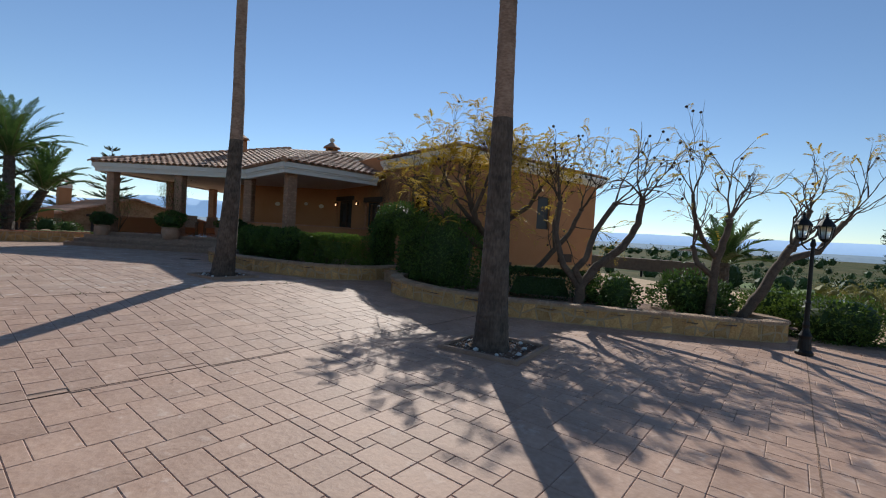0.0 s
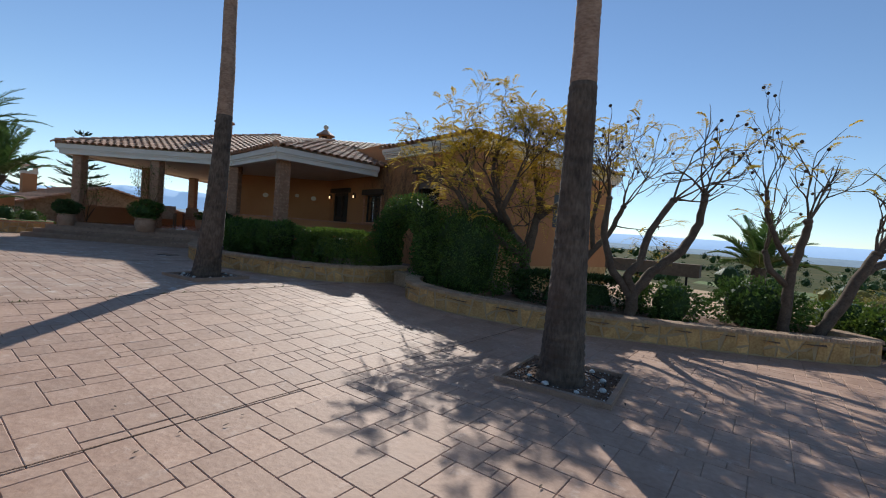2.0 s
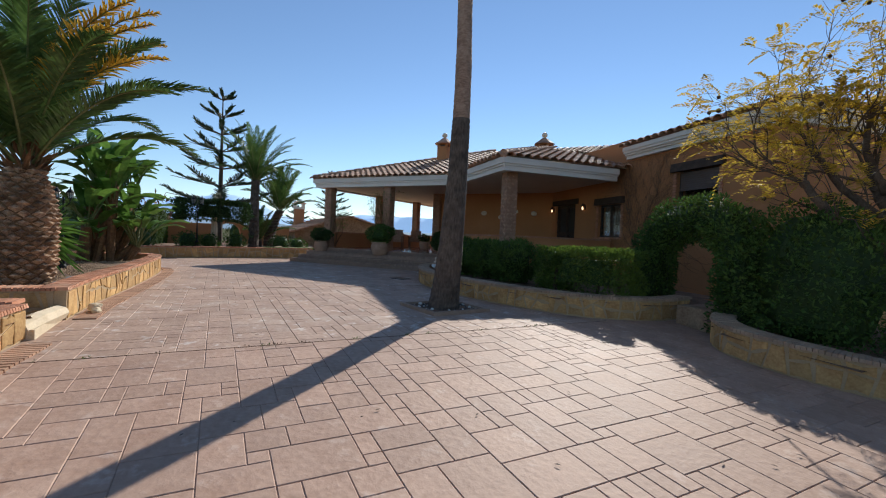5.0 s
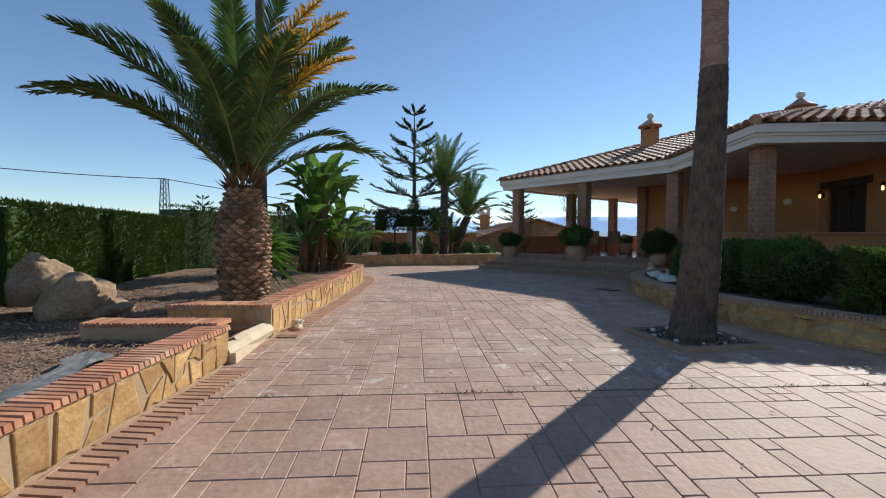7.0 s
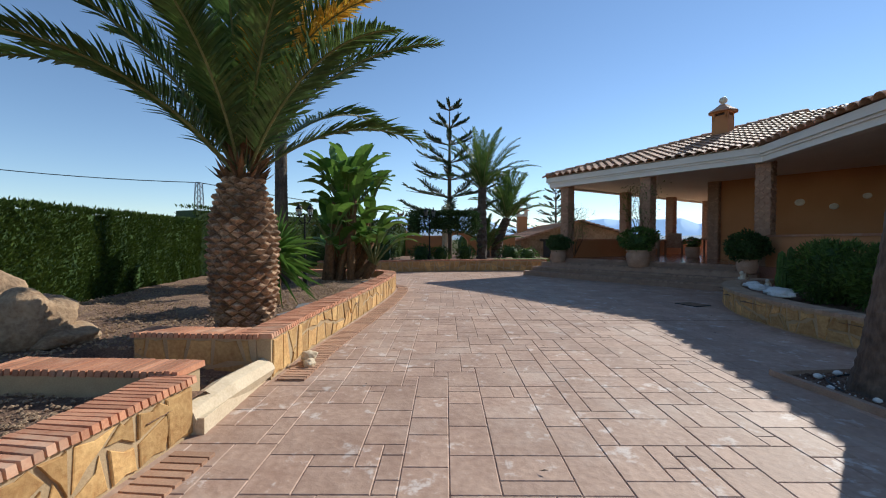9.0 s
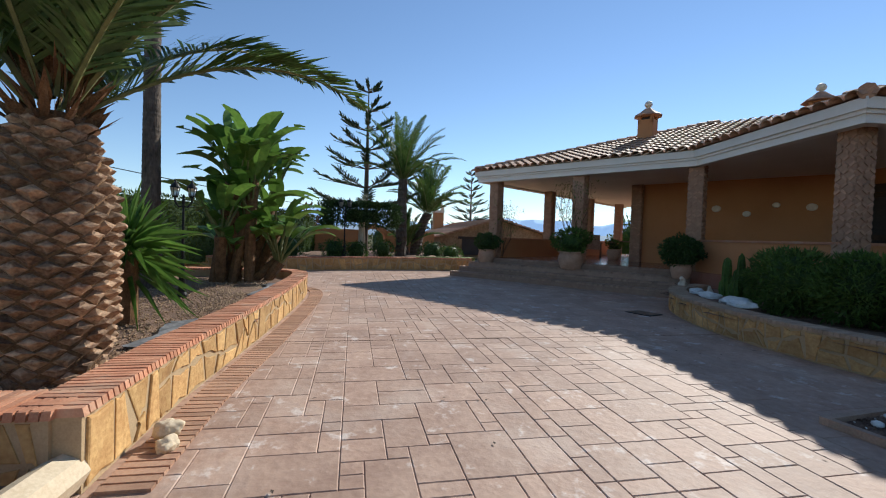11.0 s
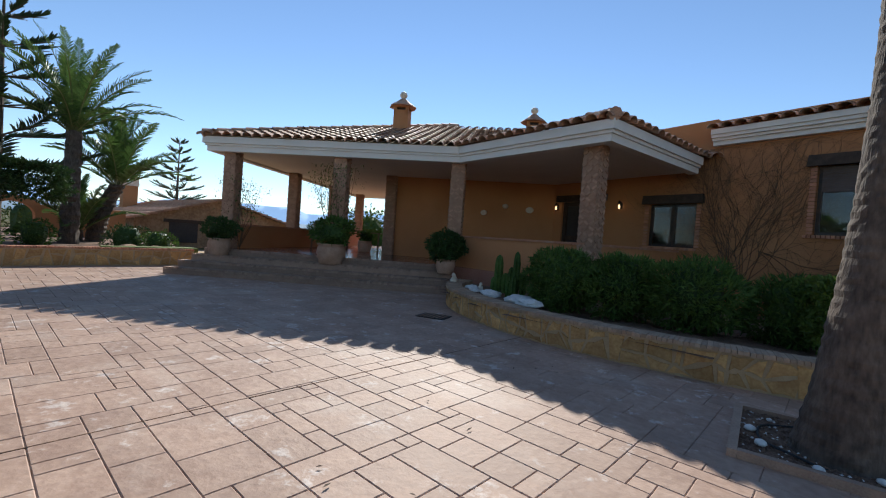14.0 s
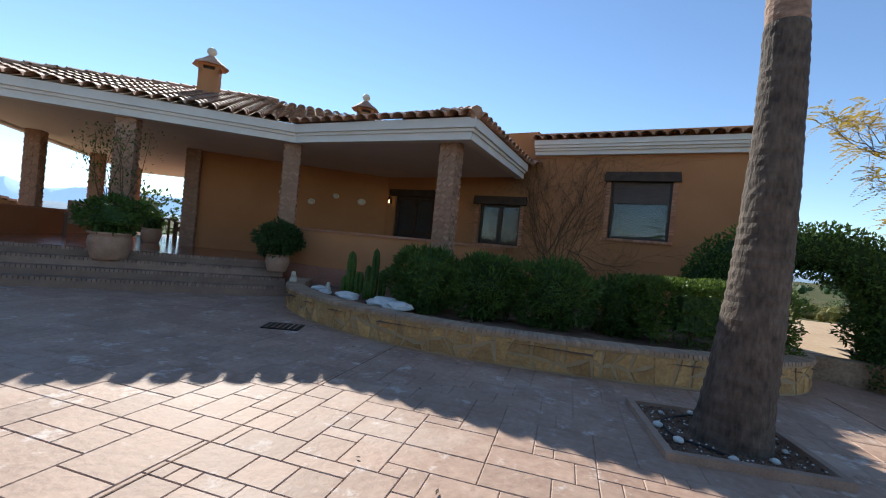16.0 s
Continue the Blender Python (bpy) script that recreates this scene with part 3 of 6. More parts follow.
def tile_mesh(name):
    """A clay barrel tile: arched, tapering, with a thickness; runs up along +y."""
    b = B(M_TILE)
    n, L = 5, 0.46
    vs, fs = [], []
    for k, (y, r) in enumerate(((0, 0.138), (L, 0.112))):
        for shell in (0, -0.014):
            for j in range(n + 1):
                a = math.pi * j / n
                vs.append((math.cos(a) * (r + shell), y, math.sin(a) * (r + shell) * 0.8 + (0.022 if k == 0 else 0.0)))
    m = n + 1
    for j in range(n):
        fs += [(j, j + 1, 2 * m + j + 1, 2 * m + j), (m + j + 1, m + j, 3 * m + j, 3 * m + j + 1), (j + 1, j, m + j, m + j + 1)]
    b.add(vs, fs)
    return b.mesh(name)


TILE = tile_mesh("roof_tile")


def tiles(root, p, q, zf, depth, pitch, keep, near, budget):
    """Courses of barrel tiles over the roof face that rises from the eaves line p to q."""
    P, Q = Vector(p), Vector(q)
    d = (Q - P).normalized()
    n = Vector((-d.y, d.x))
    ang = math.degrees(math.atan2(d.y, d.x))
    sl = math.degrees(math.atan(pitch))
    rest = Build().use(M_TILE)
    src = [tuple(v.co) for v in TILE.vertices]
    srcf = [tuple(f.vertices) for f in TILE.polygons]
    L = (Q - P).length
    cols_n = int((L + 2 * depth) / 0.285)
    made = 0
    for r in range(int(depth / 0.345)):
        for k in range(cols_n):
            s = -depth + (k + .5) * 0.285
            off = -0.10 + r * 0.345
            c = P + d * s + n * off
            m = P + d * s + n * (off + 0.2)
            if not keep(m.x, m.y, zf(m.x, m.y)):
                continue
            mt = pose(c.x, c.y, zf(c.x, c.y) + 0.015, 0, 0, ang) @ pose(0, 0, 0, sl, rng.uniform(-1.5, 1.5), rng.uniform(-1.2, 1.2))
            if made < budget and near(r, c):
                ob = new("roof_tile", TILE)
                ob.parent = root
                ob.matrix_basis = mt
                made += 1
            else:
                rest.add([mt @ Vector(v) for v in src], srcf)
    if rest.v:
        rest.obj("roof_tiles", root, kind="stuff")


ROOF = thing("roof_porch", "hipped porch roof of weathered clay barrel tiles", "roof", kind="structure")
b = B(M_MORTAR)


def face_mesh(corners, fn):
    b.add([(p[0], p[1], fn(p[0], p[1])) for p in corners], [tuple(range(len(corners)))])


apex = 6.2
# decks: faces cut where neighbouring planes meet
h1 = EL + U * apex + V * apex
r1 = EL + U * 12 + V * apex
face_mesh([EL, ED + U * 6, r1, h1], F1)
face_mesh([BACKL, EL, h1, EL + V * 13.5 + U * apex], F4)
dC = ((ED - EC).normalized() + (ER - EC).normalized())
hip = EC + dC * 3.6
face_mesh([EC, ER, hip], F3)
face_mesh([ED, EC, hip, hip - (EC - ED).normalized() * 8], F2)
b.obj("deck", ROOF)
tiles(ROOF, EL, ED, F1, 6.2, PITCH, lambda x, y, z: z >= roof_z(x, y) - 0.02 and z <= F4(x, y) + 0.03 and z > 3.80, lambda r, c: r < 9, 200)
tiles(ROOF, ED, EC, F2, 4.6, PITCH, lambda x, y, z: z >= roof_z(x, y) - 0.02 and z <= F3(x, y) + 0.03 and z > 3.80 and x > -24, lambda r, c: r < 6, 100)
tiles(ROOF, EC, ER, F3, 3.4, PITCH, lambda x, y, z: z <= F2(x, y) + 0.03 and z > 3.80 and (x - W0[0]) * nrm.x + (y - W0[1]) * nrm.y < 0.0, lambda r, c: False, 0)
tiles(ROOF, EL - U * 0 + V * 8, EL, F4, 3.0, PITCH, lambda x, y, z: z <= F1(x, y) + 0.03 and z > 3.80, lambda r, c: False, 0)
# hip caps
b = B(M_TILE)
for p0, p1, fn in ((EL, h1, F1), (EC, hip, F2)):
    n = int((p1 - p0).length / 0.36)
    for i in range(n):
        a0, a1 = p0.lerp(p1, i / n), p0.lerp(p1, (i + 1.15) / n)
        b.tube([(a0.x, a0.y, fn(a0.x, a0.y) + 0.07), (a1.x, a1.y, fn(a1.x, a1.y) + 0.06)], [0.125, 0.10], 8)
b.obj("hip_caps", ROOF, kind="stuff")

# wing roof over the front wall
N_OUT = -nrm
WE0 = Vector(W0) + WD * on_w(-13.62) + N_OUT * 0.30
WE1 = Vector(W1) + WD * 0.30 + N_OUT * 0.30
WE2 = Vector(SIDE1) + sn * 0.30 + sd * 0.3
b = B(M_WHITE)
mitre_path = [tuple(WE0), tuple(WE1), tuple(WE2)]
for o0, o1, z0, z1 in ((-0.30, -0.16, 4.10, 4.20), (-0.30, -0.10, 4.20, 4.26), (-0.30, -0.04, 4.26, 4.33), (-0.30, 0.0, 4.33, 4.45)):
    mitre(b, mitre_path, o0, o1, z0, z1)
b.obj("cornice_wing", label="white moulded cornice under the wing roof", category="cornice", kind="structure")
ROOF2 = thing("roof_wing", "low wing roof of weathered clay barrel tiles", "roof", kind="structure")
K1, K2 = plane_up(WE0, WE1, 4.45, 0.26), plane_up(WE1, WE2, 4.45, 0.26)
b = B(M_MORTAR)
apx = WE1 + (-WD + sd) * 4.2
face_mesh([WE0, WE1, apx, WE0 + sd * 4.2], K1)
face_mesh([WE1, WE2, WE2 - WD * 4.2, apx], K2)
b.obj("deck", ROOF2)
tiles(ROOF2, WE0, WE1, K1, 3.2, 0.26, lambda x, y, z: z <= K2(x, y) + 0.02 and z > 4.40 and (x - WE0.x) * WD.x + (y - WE0.y) * WD.y > 0.05, lambda r, c: r < 4, 90)
tiles(ROOF2, WE1, WE2, K2, 2.5, 0.26, lambda x, y, z: z <= K1(x, y) + 0.02 and z > 4.40 and (x - WE2.x) * sd.x + (y - WE2.y) * sd.y < 0, lambda r, c: False, 0)


def chimney(x, y, zb, zt, w):
    root = thing("roof_chimney", "ochre chimney with a tiled cap and ball finial", "chimney", "roof chimneys", "structure")
    h = zt - zb
    hc = h - 0.62
    B(M_STUCCO).box((0, 0, hc / 2), (w, w, hc)).obj("shaft", root)
    b = B(M_STUCCO)
    for a in (-1, 1):
        for c2 in (-1, 1):
            b.box((a * w * .4, c2 * w * .4, hc - 0.02), (w * .2, w * .2, 0.24))
    b.box((0, 0, hc + .12), (w * 1.1, w * 1.1, 0.05))
    b.obj("vent_posts", root)
    b = B(M_TILE)
    b.lathe([(w * .95, hc + .13), (w * .9, hc + .17), (w * .5, hc + .30), (w * .22, hc + .42), (w * .1, hc + .44)], n=8)
    b.obj("cap", root)
    B(M_CERAMIC).lathe([(0.06, hc + .40), (0.05, hc + .45), (0.11, hc + .49), (0.135, hc + .56), (0.10, hc + .64), (0.03, hc + .68)], n=14).obj("finial", root, smooth=True)
    # solid dark box stands for the shade under the vented cap
    B(M_INNER_SHADE).box((0, 0, hc + .02), (w * .6, w * .6, 0.2)).obj("flue", root)
    root.matrix_basis = pose(x, y, zb, 0, 0, 35)
    return root


chimney(-22.7, 10.85, 4.6, 6.36, 0.5)
chimney(-19.6, 14.3, 4.6, 6.29, 0.5)


# ---- garden walls and planters ----
def inside(line, x, y):
    c = False
    j = len(line) - 1
    for i in range(len(line)):
        (x1, y1), (x2, y2) = line[i], line[j]
        if (y1 > y) != (y2 > y) and x < (x2 - x1) * (y - y1) / (y2 - y1) + x1:
            c = not c
        j = i
    return c


BRICK = B(M_BRICK).box((0, 0, 0), (0.043, 0.33, 0.045), taper=0.94).mesh("brick")

BRICK_GREY = B(M_COPING).box((0, 0, 0), (0.05, 0.33, 0.045), taper=0.97).mesh("coping_brick")


def name_free(line):
    return min(p[0] for p in line) > -9.5


def stone_face(root, line, o, h, budget, zf=G):
    """Irregular stones on the outer face of a garden wall: jittered courses, each stone proud of the mortar."""
    ns = normals(line)
    cum = [0.0]
    for p, q in zip(line, line[1:]):
        cum.append(cum[-1] + math.dist(p, q))

    def at(s):
        s = max(0, min(s, cum[-1] - 1e-4))
        i = 0
        lo, hi = 0, len(cum) - 1
        while hi - lo > 1:
            mid = (lo + hi) // 2
            if cum[mid] <= s:
                lo = mid
            else:
                hi = mid
        t = (s - cum[lo]) / (cum[hi] - cum[lo])
        x = line[lo][0] + (line[hi][0] - line[lo][0]) * t
        y = line[lo][1] + (line[hi][1] - line[lo][1]) * t
        n = ns[lo]
        return Vector((x, y, zf(x))), Vector((n[0], n[1], 0))
    s, made, rest = 0.0, 0, B(M_STONE)
    prev = [rng.uniform(-.03, .03) for _ in range(3)]
    split_prev = rng.uniform(.38, .62)
    while s < cum[-1] - 0.1:
        w = rng.uniform(0.12, 0.30)
        e = min(s + w, cum[-1])
        nxt = [rng.uniform(-.075, .075) for _ in range(3)]
        split = rng.uniform(.26, .74)
        g = 0.012
        whole = rng.random() < 0.25
        bands = [(0.01, 0.01, .97, .97)] if whole else [(0.01, 0.01, split_prev, split), (split_prev, split, .97, .97)]
        for a0, a1, b0, b1 in bands:
            j0 = prev[0] if a0 < .1 else prev[1]
            k0 = nxt[0] if a0 < .1 else nxt[1]
            j1, k1 = (prev[1], nxt[1]) if b0 < .9 else (prev[2], nxt[2])
            poly = [(s + j0 + g, a0 * h + g), ((s + e) / 2 + (j0 + k0) / 2, (a0 + a1) / 2 * h + g + rng.uniform(0, .03)), (e + k0 - g, a1 * h + g), (e + k1 - g + rng.uniform(-.02, 0), b1 * h - g), ((s + e) / 2, (b0 + b1) / 2 * h - g - rng.uniform(0, .03)), (s + j1 + g + rng.uniform(0, .02), b0 * h - g)]
            vs = []
            prd = rng.uniform(0.006, 0.017)
            cs = sum(p[0] for p in poly) / 6
            cz = sum(p[1] for p in poly) / 6
            for lift, sh in ((-0.01, 1.0), (prd * .7, .975), (prd, .9)):
                for ps, pz in poly:
                    P, N = at(cs + (ps - cs) * sh)
                    vs.append(P + N * (o + lift) + Vector((0, 0, cz + (pz - cz) * sh)))
            fs = [tuple(range(12, 18))] + [(r * 6 + i, r * 6 + (i + 1) % 6, r * 6 + 6 + (i + 1) % 6, r * 6 + 6 + i) for r in (0, 1) for i in range(6)]
            if made < budget and (at(s)[0].x < -6.5 or name_free(line)):
                B(M_STONE).add(vs, fs).obj("stone", root)
                made += 1
            else:
                rest.add(vs, fs)
        prev, split_prev, s = nxt, split, e
    if rest.v:
        rest.obj("stones", root, kind="stuff")


def garden_wall(name, label, line, h, bricks, stones, width=0.26, zf=G, cap=True, mb=M_BRICK):
    """Low mortar wall faced with stone on the right of its run and capped with brick on edge."""
    root = thing(name, label, "garden wall", kind="structure")
    strip(B(M_MORTAR), line, -width, 0.0, lambda x: zf(x) - 0.1, lambda x: zf(x) + h).obj("core", root)
    stone_face(root, line, 0.0, h, stones, zf)
    if cap:
        fine = spline(line[::4] + [line[-1]], 0.055)
        ns = normals(fine)
        rest = B(mb)
        for i, ((x, y), (nx, ny)) in enumerate(zip(fine, ns)):
            m = pose(x - nx * (width / 2 - .01), y - ny * (width / 2 - .01), zf(x) + h + 0.02 + rng.uniform(-.003, .003), rng.uniform(-.8, .8), rng.uniform(-1, 1), math.degrees(math.atan2(ny, nx)) + 90 + rng.uniform(-1, 1))
            if i < bricks[1] and i >= bricks[0]:
                ob = new("brick", BRICK if mb is M_BRICK else BRICK_GREY)
                ob.parent, ob.matrix_basis = root, m
            else:
                rest.box(None, (0.043, 0.33, 0.045), taper=0.94, m=m)
        if rest.v:
            rest.obj("cap_bricks", root, kind="stuff")
    return root


def rev(line):
    return list(reversed(line))


WALL_H = 0.36
NEARW = [p for p in EDGE_L if p[0] < 0]


# runs that keep the drive on their right
garden_wall("garden_wall", "low yellow stone wall capped with red bricks on edge beside the drive", NEARW, WALL_H, (90, 210), 90, 0.3)
garden_wall("garden_wall", "low yellow stone wall capped with bricks on edge holding a palm bed", EDGE_L2, WALL_H + 0.04, (0, 150), 110, 0.3)
garden_wall("garden_wall", "short brick-capped stone return wall beside the bed opening", spline([(-10.74, -0.62), (-10.80, -2.1)]), WALL_H + 0.02, (0, 0), 0, 0.28)
garden_wall("garden_wall", "short brick-capped stone return wall beside the palm bed", spline([(-11.62, -1.75), (-11.56, -0.55)]), WALL_H + 0.04, (0, 20), 8, 0.28)
garden_wall("garden_wall", "low stone wall of the far garden bed", FAR, 0.42, (0, 0), 60, 0.3)
garden_wall("planter_wall", "curved yellow stone planter wall with brick coping along the porch", P1, 0.36, (0, 140), 80, 0.28, mb=M_COPING)
garden_wall("planter_wall", "curved yellow stone planter wall with brick coping under the trees", P2, 0.36, (30, 150), 80, 0.28, mb=M_COPING)
root = B(M_GRASS).prism([(-25.5, 3.2), (-25.2, 3.2), (-25.3, 5.5), (-26.0, 5.5)], 0.55, lambda x, y: 0.68).obj("turf_patch", label="strip of green turf on the end of the far wall", category="turf", kind="stuff")

# white timber threshold across the bed opening
b = B(M_PALEWOOD)
b.tube([(-10.42, -0.56, G(-10.4) + 0.10), (-10.9, -0.53, G(-11) + 0.12), (-11.62, -0.5, G(-11.6) + 0.10)], [0.10, 0.115, 0.105], 8)
b.box((-11.0, -0.52, G(-11) + 0.05), (1.15, 0.17, 0.12), 2)
b.obj("timber_threshold", label="weathered pale timber baulk across the bed opening", category="timber")


def bed(name, poly, z, m, label, bumps=0.03):
    xs, ys = [p[0] for p in poly], [p[1] for p in poly]
    st = 0.3
    b = B(m)
    for i in range(int((max(xs) - min(xs)) / st) + 1):
        for j in range(int((max(ys) - min(ys)) / st) + 1):
            x, y = min(xs) + i * st, min(ys) + j * st
            if inside(poly, x + st / 2, y + st / 2):
                b.add([(px, py, (z(px, py) if name == "ground_bed_palm" else z(px)) + bumps * noise.noise(Vector((px * .9, py * .9, 1)))) for px, py in ((x, y), (x + st, y), (x + st, y + st), (x, y + st))], [(0, 1, 2, 3)])
    return b.obj(name, label=label, category="soil", kind="structure")


bed("ground_bed_palm", [(p[0], p[1] - .12) for p in EDGE_L2] + [(-19.9, -9), (12, -14), (12, -9.2)] + [(p[0], p[1] - 0.12) for p in EDGE_L], lambda x, y=-9: G(x) + (0.04 if -11.6 < x < -10.7 and y > -2.2 else 0.27 if x < -10.9 else 0.24), M_SOIL, "brown gravel mulch of the palm bed")
bed("ground_bed_far", [(-23.9, -4.8), (-24.3, -1.4), (-25, .6), (-25.3, 2.6), (-25.4, 5.3), (-44, 9), (-44, -9), (-20, -9)], lambda x: 0.48, M_SOIL, "mulched far garden bed")
bed("ground_bed_porch", P1 + [(-9.4, 10.9), (-14.2, 11.5), (-14.9, 8.95), (-18.2, 9.3)], lambda x: G(x) + 0.28, M_SOIL, "dark mulch of the porch planter")
bed("ground_bed_trees", P2 + [(-4, 11.6), (-7.5, 11.0)], lambda x: G(x) + 0.28, M_SOIL, "dark mulch of the tree planter")


def scatter(name, label, n, place, r0, r1, m):
    b = B(m)
    for _ in range(n):
        x, y, z = place()
        r = rng.uniform(r0, r1)
        vs = [Vector((x, y, z)) + Vector((a * r * rng.uniform(.7, 1.2), c2 * r * rng.uniform(.7, 1.2), d * r * rng.uniform(.5, .8))) for a, c2, d in ((1, 0, 0), (0, 1, 0), (-1, 0, 0), (0, -1, 0), (0, 0, 1), (0, 0, -1))]
        b.add(vs, [(0, 1, 4), (1, 2, 4), (2, 3, 4), (3, 0, 4), (1, 0, 5), (2, 1, 5), (3, 2, 5), (0, 3, 5)])
    return b.obj(name, label=label, category="gravel", kind="stuff")


def palm_bed_place():
    x = rng.uniform(-19, -6)
    y = -0.75 - rng.random() ** 1.3 * 4.2 - max(0, x + 10) * 0.25
    return x, y, G(x) + (0.05 if -11.6 < x < -10.7 and y > -2.2 else 0.28 if x < -10.9 else 0.25)


scatter("gravel_chips", "loose brown bark and gravel chips on the palm bed", 17000, palm_bed_place, 0.009, 0.024, M_ROCK)

# brick gutter strip at the foot of the drive wall
b = B(M_COLUMN)
for line in (EDGE_L, EDGE_L2):
    fine = spline(line[::4], 0.075)
    for (x, y), (nx, ny) in zip(fine, normals(fine)):
        if x < -5 and y > -1.3:
            b.box((x + nx * 0.2, y + ny * 0.2, G(x) + 0.004), (0.058, 0.26, 0.03), math.degrees(math.atan2(ny, nx)) + 90)
b.obj("brick_gutter", label="flush brick-on-edge strip along the drive wall", category="paving", kind="stuff")

b = B(M_PLASTIC)
for pts in ([(-8.0, -1.25), (-9.0, -1.2), (-9.8, -1.35)], [(-13.3, -0.95), (-13.9, -0.85), (-14.6, -0.95)], [(-16.5, -.6), (-17.4, -.5), (-18.0, -.7)]):
    ln = spline(pts, 0.12)
    ns = normals(ln)
    vs, fs = [], []
    for (x, y), (nx, ny) in zip(ln, ns):
        for k in range(5):
            o = (k - 2) * 0.07 * rng.uniform(.6, 1.3)
            vs.append((x + nx * o, y + ny * o, G(x) + 0.29 + rng.uniform(0, .035)))
    for i in range(len(ln) - 1):
        for k in range(4):
            fs.append((i * 5 + k, i * 5 + k + 1, i * 5 + 6 + k, i * 5 + 5 + k))
    b.add(vs, fs)
b.obj("weed_sheet", label="torn grey weed membrane showing through the gravel", category="sheet", kind="stuff")


# ---- leaves ----
def leaf_shell(b, n, point, length, width, up=0.3):
    for _ in range(n):
        p, nrm3 = point()
        d = (nrm3 * 0.9 + rdir(up) * 0.9).normalized()
        b.leaf(p, d, rdir(0.6), length * rng.uniform(.6, 1.25), width * rng.uniform(.7, 1.2))


def box_point(c, s, rz=0.0, rough=0.15):
    """A point near the surface of a rounded box."""
    def f():
        while True:
            k = rng.choice((0, 0, 1, 1, 2, 2, 3))
            u, v = rng.uniform(-1, 1), rng.uniform(-1, 1)
            if k == 0:
                q, n = Vector((u, rng.choice((-1, 1)), v)), None
            elif k == 1:
                q, n = Vector((rng.choice((-1, 1)), u, v)), None
            else:
                q, n = Vector((u, v, 1)), None
            e = Vector((abs(q.x) ** 5 * (1 if q.x > 0 else -1), abs(q.y) ** 5 * (1 if q.y > 0 else -1), abs(q.z) ** 5 * (1 if q.z > 0 else -1)))
            n = Vector((e.x, e.y, e.z)).normalized()
            q = q * (1 - 0.16 * (e.length - 1))
            w = 1.04 - abs(rng.gauss(0, rough)) + 0.22 * noise.noise(Vector((c[0] + q.x * 1.7, c[1] + q.y * 1.7, q.z * 2)))
            p = Vector((q.x * s[0] / 2 * w, q.y * s[1] / 2 * w, q.z * s[2] / 2 * w))
            r = pose(*c, 0, 0, rz)
            return r @ p, (r.to_3x3() @ n)
    return f


def ball_point(c, s, rough=0.1, seed=0.0):
    def f():
        n = rdir()
        w = 1 - abs(rng.gauss(0, rough)) + 0.34 * noise.noise(n * 2.1 + Vector((seed, seed, 0)))
        return Vector(c) + Vector((n.x * s[0], n.y * s[1], n.z * s[2])) * w, n
    return f


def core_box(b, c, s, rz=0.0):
    # solid dark filler whose colour stands for the shaded inside
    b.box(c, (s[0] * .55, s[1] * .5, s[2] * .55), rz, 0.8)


def shrub_box(label, c, s, rz, n, m, trunks=0, name="clipped_hedge", leaf=(0.07, 0.03), group=""):
    root = thing(name, label, "hedge", group)
    b = B(M_DARKLEAF_CORE)
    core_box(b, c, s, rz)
    b.use(m)
    leaf_shell(b, n, box_point(c, s, rz), *leaf)
    b.obj("foliage", root)
    if trunks:
        for i in range(trunks):
            t = B(M_BARK)
            p = pose(c[0], c[1], 0, 0, 0, rz) @ Vector(((i + .5) / trunks * s[0] - s[0] / 2, rng.uniform(-.1, .1), 0))
            zb = G(p.x) + 0.2
            t.tube([(p.x, p.y, zb), (p.x + rng.uniform(-.05, .05), p.y, (zb + c[2]) / 2), (p.x, p.y, c[2])], [0.04, 0.035, 0.03], 6)
            t.obj("stem", root)
    return root


def shrub_ball(label, c, s, n, m, name="round_shrub", leaf=(0.07, 0.03), group="", stem=None):
    root = thing(name, label, "shrub", group)
    # dark core first: its colour stands for shade deep in the leaves
    b = B(M_DARKLEAF_CORE)
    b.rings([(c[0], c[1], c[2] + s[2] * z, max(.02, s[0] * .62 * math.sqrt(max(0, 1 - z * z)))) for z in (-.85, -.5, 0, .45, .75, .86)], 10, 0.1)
    b.use(m)
    leaf_shell(b, n, ball_point(c, s, seed=c[0]), *leaf)
    b.obj("foliage", root)
    if stem is not None:
        B(M_BARK).tube([(c[0], c[1], stem), (c[0] + .03, c[1], (stem + c[2]) / 2), (c[0], c[1], c[2])], [0.05, 0.04, 0.035], 7).obj("stem", root)
    return root


